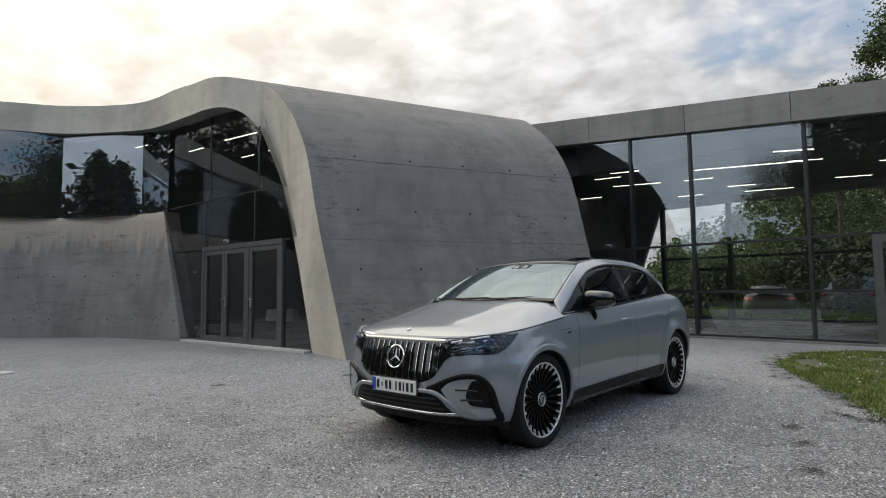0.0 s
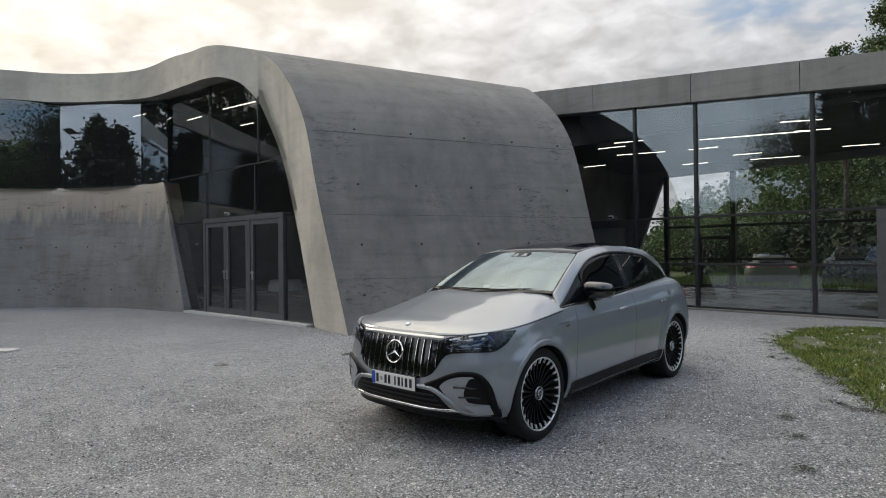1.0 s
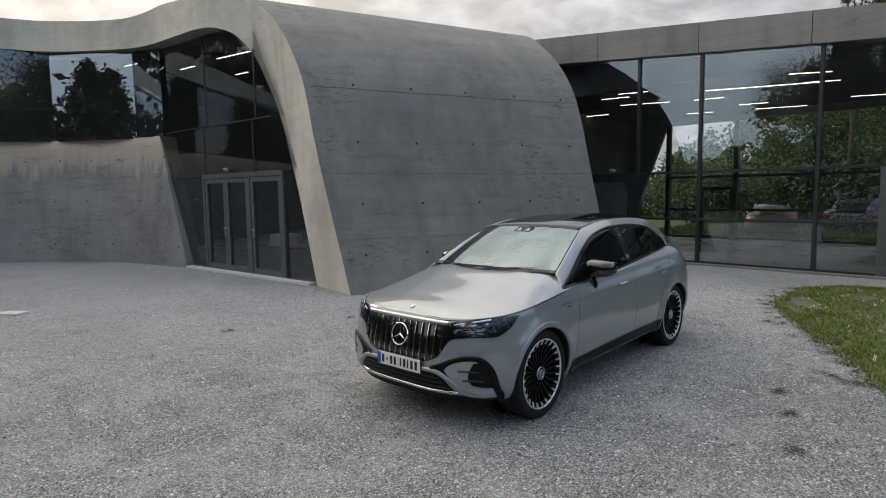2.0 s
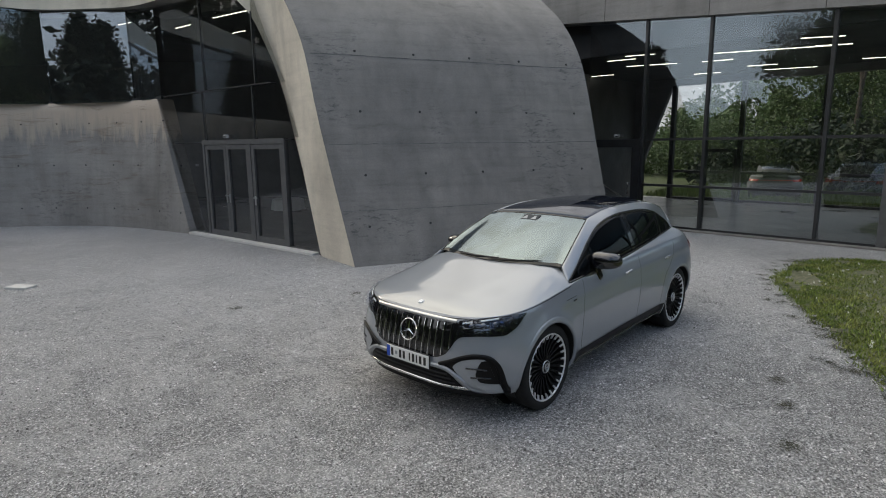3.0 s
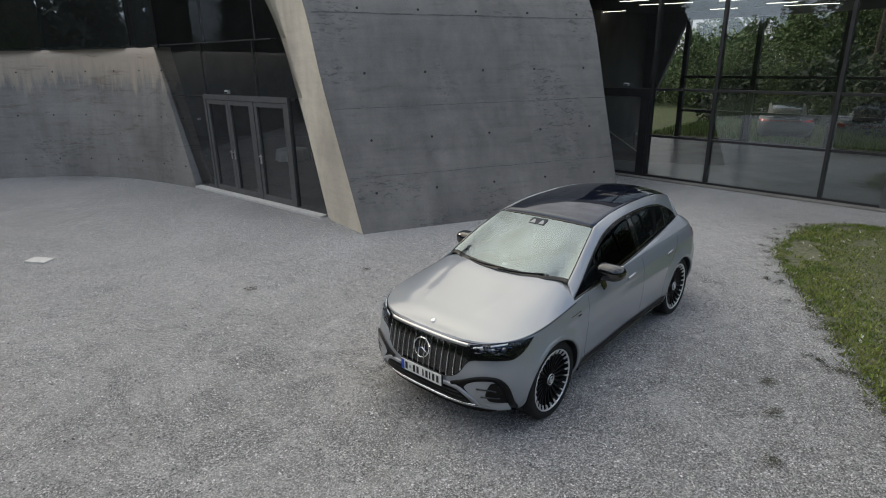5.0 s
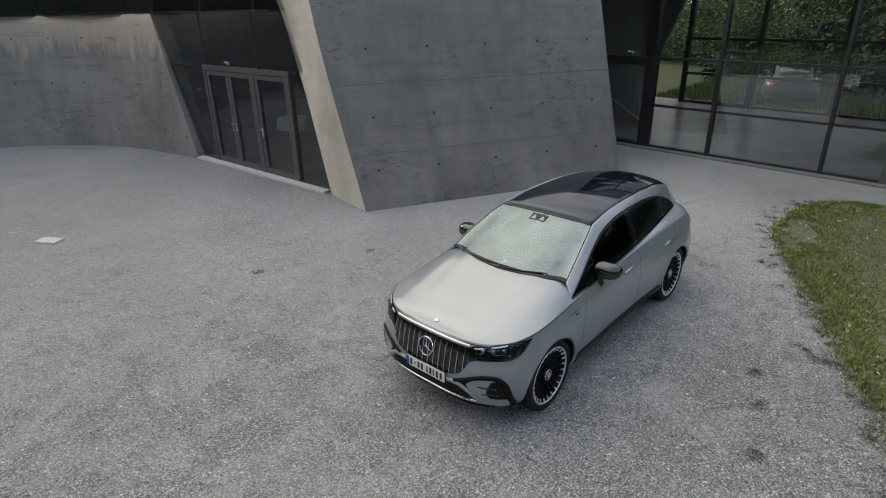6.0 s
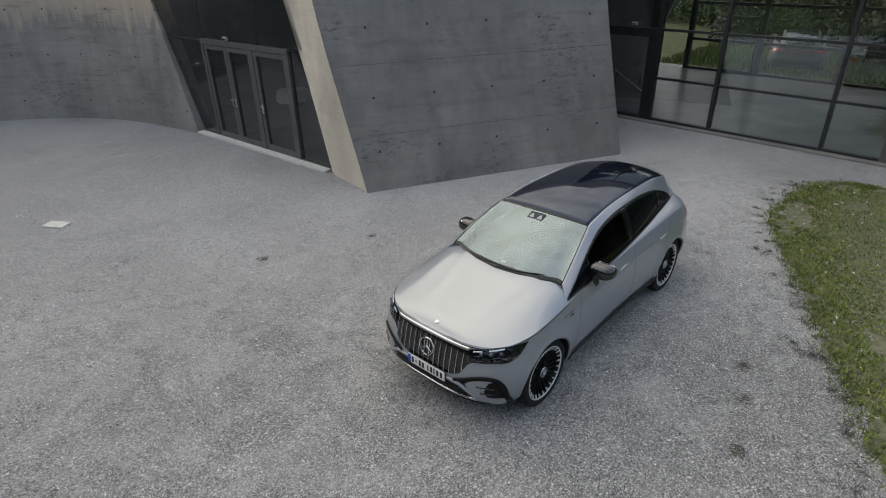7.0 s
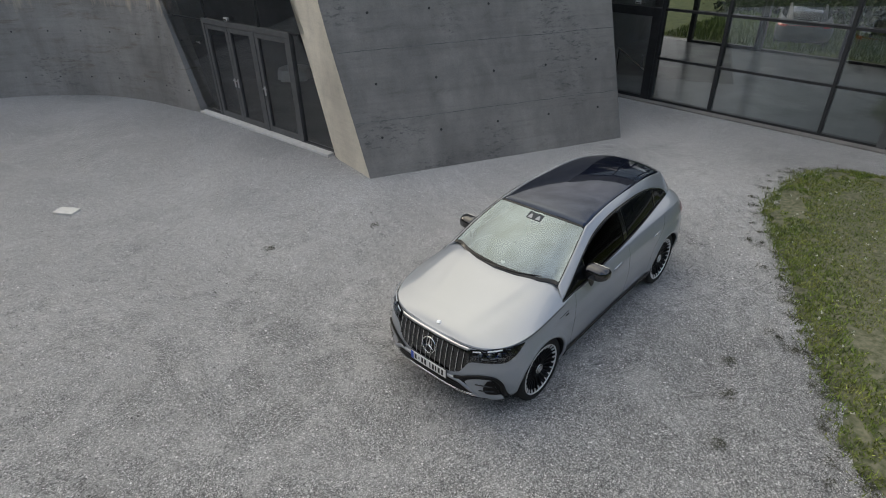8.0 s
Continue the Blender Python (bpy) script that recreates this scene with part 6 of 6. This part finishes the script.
low_edge = cubic([(-0.81, 0.318), (-0.62, 0.335), (0, 0.33), (0.62, 0.335), (0.81, 0.318)])
part("front_skirt", front_patch(-0.77, 0.77, lambda y: 0.262 + 0.03 * max(0, abs(y) - 0.6), low_edge, 90, 4, 0.006), SPOKE_BLACK, CAR, smooth=True)

# black corner of the bumper, running back to the wheel opening
rows = []
for i in range(25):
    a = 0.17 + 0.1 * i / 24
    row = [body_at(a, (0.09 + 0.035 * i / 24) * j / 4) for j in range(5)]
    if min(p.x for p in row) > 0.425:
        rows.append([p + Vector((0.5, 0.7, 0)).normalized() * 0.007 for p in row])
both_sides("corner_skirt", weld(*sheet(rows)), SPOKE_BLACK, CAR)

# raised black edge round each vent
both_sides("vent_frame", front_bead([(0.36, 0.532), (0.455, 0.57), (0.57, 0.62), (0.671, 0.643), (0.755, 0.63), (0.795, 0.585), (0.813, 0.54), (0.82, 0.49), (0.823, 0.44), (0.825, 0.39), (0.826, 0.34)], 0.03, 0.02, 0.018, 50), SPOKE_BLACK, CAR)

# number plate with a plain blue band and dark bars for its writing
PLATE = material("plate_white", (0.78, 0.78, 0.76), 0.35)
plate_m = Matrix.Translation(on_front(0, 0.524, 0.022)) @ pose(0, 0.015, 0, 0, 0, 0)
plate = part("number_plate", boxed(plate_m, 0.014, 0.51, 0.112, 0.004), PLATE, CAR, "white number plate with a blue end band")
part("plate_frame", boxed(plate_m @ pose(-0.004, 0, 0), 0.012, 0.525, 0.126, 0.004), BLACK_MATT, plate)
part("blue_band", boxed(plate_m @ pose(0.0065, -0.234, 0), 0.004, 0.038, 0.102), material("plate_blue", (0.02, 0.08, 0.5), 0.35), plate)
INK = material("plate_ink", (0.012, 0.012, 0.012), 0.5)
for y, w in ((-0.186, 0.036), (-0.085, 0.034), (-0.04, 0.034), (0.03, 0.02), (0.075, 0.034), (0.115, 0.02), (0.16, 0.034), (0.21, 0.034)):
    part("plate_bar", boxed(plate_m @ pose(0.0065, y, 0), 0.004, w * 0.8, 0.07), INK, plate)
part("plate_seal", boxed(plate_m @ pose(0.0065, -0.137, 0), 0.004, 0.026, 0.03), material("plate_seal_grey", (0.3, 0.32, 0.33), 0.5), plate)

# bonnet and door gaps, badge on the bonnet
def ring_gap(a0, a1, v, w, n=40):
    rows = []
    for i in range(n + 1):
        a = a0 + (a1 - a0) * i / n
        vv = v - 0.017 * max(0, 1 - a / 0.2)
        p, q = body_at(a, vv - w), body_at(a, vv + w)
        out = Vector((0.2 + 0.8 * max(0, 1 - a / 0.25), min(1, a / 0.2), 0.6)).normalized() * 0.004
        rows.append([p + out, q + out])
    return weld(*sheet(rows))


both_sides("bonnet_gap", ring_gap(0.0, 0.384, 0.986, 0.004, 90), GAP, CAR)
for path in ([(-0.62, 1.06), (-0.6, 0.9), (-0.56, 0.7), (-0.55, 0.5), (-0.6, 0.37)], [(-1.9, 1.09), (-1.88, 0.8), (-1.86, 0.55), (-1.86, 0.37)],
             [(-2.93, 1.12), (-2.86, 1.0), (-2.74, 0.88), (-2.6, 0.78), (-2.52, 0.62), (-2.5, 0.37)]):
    both_sides("door_gap", side_bead(path, 0.004, 0.0012, 0.002, 40), DOOR_GAP, CAR)
for x in (-1.571, -2.64):
    both_sides("door_handle", side_bead([(x - 0.09, 0.971), (x, 0.966), (x + 0.09, 0.96)], 0.028, 0.012, 0.011, 16), PAINT, CAR)
    both_sides("handle_strip", side_bead([(x - 0.02, 0.972), (x + 0.03, 0.968), (x + 0.08, 0.964)], 0.012, 0.0145, 0.003, 16), CHROME, CAR)
both_sides("belt_strip", skin(lambda u, v: belt_at(0.22 * u, v, -0.028, -0.017), 16, 2, 0.009, 0.008, (0, 1, 0.2)), SATIN, CAR, "thin satin strip below the side glass")
both_sides("sill_panel", weld(*sheet([[on_side(-0.44 - 2.14 * i / 60, 0.262 + 0.135 * j / 4 + 0.02 * (i / 60), 0.006) for j in range(5)] for i in range(61)])), SPOKE_BLACK, CAR)
both_sides("sill_step", side_bead([(-0.46, 0.3), (-1.5, 0.3), (-2.56, 0.315)], 0.03, 0.018, 0.014, 50), BLACK_GLOSS, CAR)
both_sides("flank_badge", side_bead([(-0.38, 0.91), (-0.44, 0.914)], 0.014, 0.006, 0.005, 6), BLACK_GLOSS, CAR)
both_sides("flank_line", side_bead([(-0.27, 0.935), (-0.45, 0.945)], 0.004, 0.003, 0.003, 8), GAP, CAR)
bm = bmesh.new()
bmesh.ops.create_cone(bm, cap_ends=True, segments=24, radius1=0.026, radius2=0.022, depth=0.008, matrix=Matrix.Translation(bonnet_at(0.655, 0.0) + Vector((0.002, 0, 0.004))) @ pose(0, 0, 0, 0, 22, 0))
part("bonnet_badge", bm, material("badge_enamel", (0.85, 0.86, 0.87), 0.3), CAR)


# mirrors on stalks
def mirror_housing(sy):
    m = thing("door_mirror", None)
    m.parent = CAR
    m.matrix_local = pose(-0.985, sy * 0.948, 1.185) @ Matrix.Diagonal((1.25, 1.16, 1.45, 1))
    bm = bmesh.new()
    bmesh.ops.create_uvsphere(bm, u_segments=28, v_segments=16, radius=1.0)
    for v in bm.verts:
        x, y, z = v.co
        sx = 0.095 if x > 0 else 0.05
        fx = math.copysign(abs(x) ** 0.7, x) * sx
        fy = math.copysign(abs(y) ** 0.5, y) * 0.118
        fz = math.copysign(abs(z) ** (0.7 if z > 0 else 0.5), z) * (0.062 if z > 0 else 0.05) * (1 - 0.25 * y * sy)
        v.co = (fx - 0.03 * y * sy, fy, fz)
    part("cap", bm, PIANO_BLACK, m, "glossy black mirror cap", smooth=True)
    part("indicator", boxed(pose(0.07, sy * 0.035, -0.014, 0, 0, 14 * sy), 0.02, 0.1, 0.009, 0.003), CHROME, m, "bright indicator strip")
    part("stalk", boxed(pose(0.028, sy * -0.075, -0.07, 14 * sy, 24, 0), 0.075, 0.05, 0.15, 0.018), BLACK_GLOSS, m)
    part("mirror_glass", boxed(pose(-0.048, 0, 0), 0.006, 0.17, 0.095, 0.002), material("mirror_silver", (0.8, 0.8, 0.8), 0.02, 1.0), m)


for sy in (1, -1):
    mirror_housing(sy)

# tail lamps and the bar between them
both_sides("tail_lamp", weld(*sheet([[body_at(a, v) + Vector((-0.01, 0.01, 0)) for v in [0.78 + 0.12 * j / 4 for j in range(5)]] for a in [0.768 + 0.138 * i / 12 for i in range(13)]])), RED_LENS, CAR)
part("tail_bar", weld(*mirrored(*sheet([[body_at(a, v) + Vector((-0.006, 0, 0)) for v in (0.865, 0.885)] for a in [0.88 + 0.12 * i / 12 for i in range(13)]]))), RED_LENS, CAR)

# wipers and camera housing at the windscreen
def on_screen(t, c, off):
    d1 = screen_at(t + 0.01, c) - screen_at(t - 0.01, c)
    d2 = screen_at(t, c + 0.01) - screen_at(t, c - 0.01)
    n = d2.cross(d1).normalized()
    return screen_at(t, c) + (n if n.z > 0 else -n) * off


for pts in (((0.015, -0.55), (0.02, -0.2), (0.035, 0.15)), ((0.01, 0.0), (0.025, 0.35), (0.06, 0.72))):
    f, _ = spline([on_screen(t, c, 0.01) for t, c in pts])
    rows = []
    for i in range(17):
        run = (f(min(1, i / 16 + 0.02)) - f(max(0, i / 16 - 0.02))).normalized()
        u = run.cross(Vector((0, 0, 1))).normalized()
        thick = 0.0058 * (1 - 0.4 * abs(i / 8 - 1) ** 3)
        rows.append([f(i / 16) + (u * math.cos(k * math.pi / 3) + run.cross(u) * math.sin(k * math.pi / 3)) * thick for k in range(6)])
    part("wiper", sheet(rows, closed=True), BLACK_MATT, CAR, smooth=True)
tilt = pose(0, 0, 0, 0, 24.5, 0)
bm = bmesh.new()
box(bm, Matrix.Translation(on_screen(0.875, 0.0, 0.0018)) @ tilt, 0.11, 0.2, 0.006, 0.002)
part("camera_housing", bm, POD_GREY, CAR)
PALE_WINDOW = material("pale_window", (0.34, 0.36, 0.38), 0.4)
for y in (-0.052, 0.052):
    # a small pale triangle, point towards the roof
    wm = Matrix.Translation(on_screen(0.865, y / 0.6, 0.0055)) @ tilt
    tri = [[wm @ Vector((0.032, w, 0)), wm @ Vector((-0.03, w * 0.3, 0))] for w in (-0.032, 0.032)]
    part("camera_window", slab(tri, (0, 0, 0.002)), PALE_WINDOW, CAR)
part("wiper_sensor", boxed(Matrix.Translation(on_screen(0.1, 0.05, -0.006)) @ tilt, 0.035, 0.06, 0.006, 0.002), PLATE, CAR)

# inside: dashboard and seats behind the tinted glass
part("dashboard", boxed(pose(-0.86, 0, 0.98, 0, -4, 0), 0.5, 1.42, 0.2, 0.06), CABIN, CAR, smooth=True)
part("cabin_floor", boxed(pose(-1.9, 0, 0.42), 2.4, 1.5, 0.06, 0.02), CABIN, CAR)
for y in (0.38, -0.38):
    part("seat", boxed(pose(-1.65, y, 0.66, 0, -6, 0), 0.55, 0.5, 0.2, 0.06), CABIN, CAR, smooth=True)
    part("backrest", boxed(pose(-1.98, y, 1.0, 0, -18, 0), 0.16, 0.5, 0.68, 0.06), CABIN, CAR, smooth=True)
    part("headrest", boxed(pose(-2.1, y, 1.4, 0, -10, 0), 0.1, 0.26, 0.18, 0.04), CABIN, CAR, smooth=True)
part("rear_seat", boxed(pose(-2.75, 0, 0.98, 0, -22, 0), 0.16, 1.2, 0.7, 0.06), CABIN, CAR, smooth=True)

# a second car stands on the grass behind the wing
parked = copy_thing(CAR, pose(13.65, 26.7, 0.0, 0, 0, 64) @ Matrix.Diagonal((1, 1, 0.82, 1)))
tagged(parked, "grey estate car with red tail lamps parked on grass", "car")
# darkened paint and trim: the dimness behind the panes is in the colour
DIMMED_PAINT = tinted("dimmed_grey_paint", (0.035, 0.037, 0.04), (0.05, 0.052, 0.056), 20, 0.5)
for o in parked.children_recursive:
    if o.type == "MESH" and o.data.materials and o.data.materials[0] in (PAINT, CHROME, SATIN):
        o.material_slots[0].link = "OBJECT"
        o.material_slots[0].material = DIMMED_PAINT
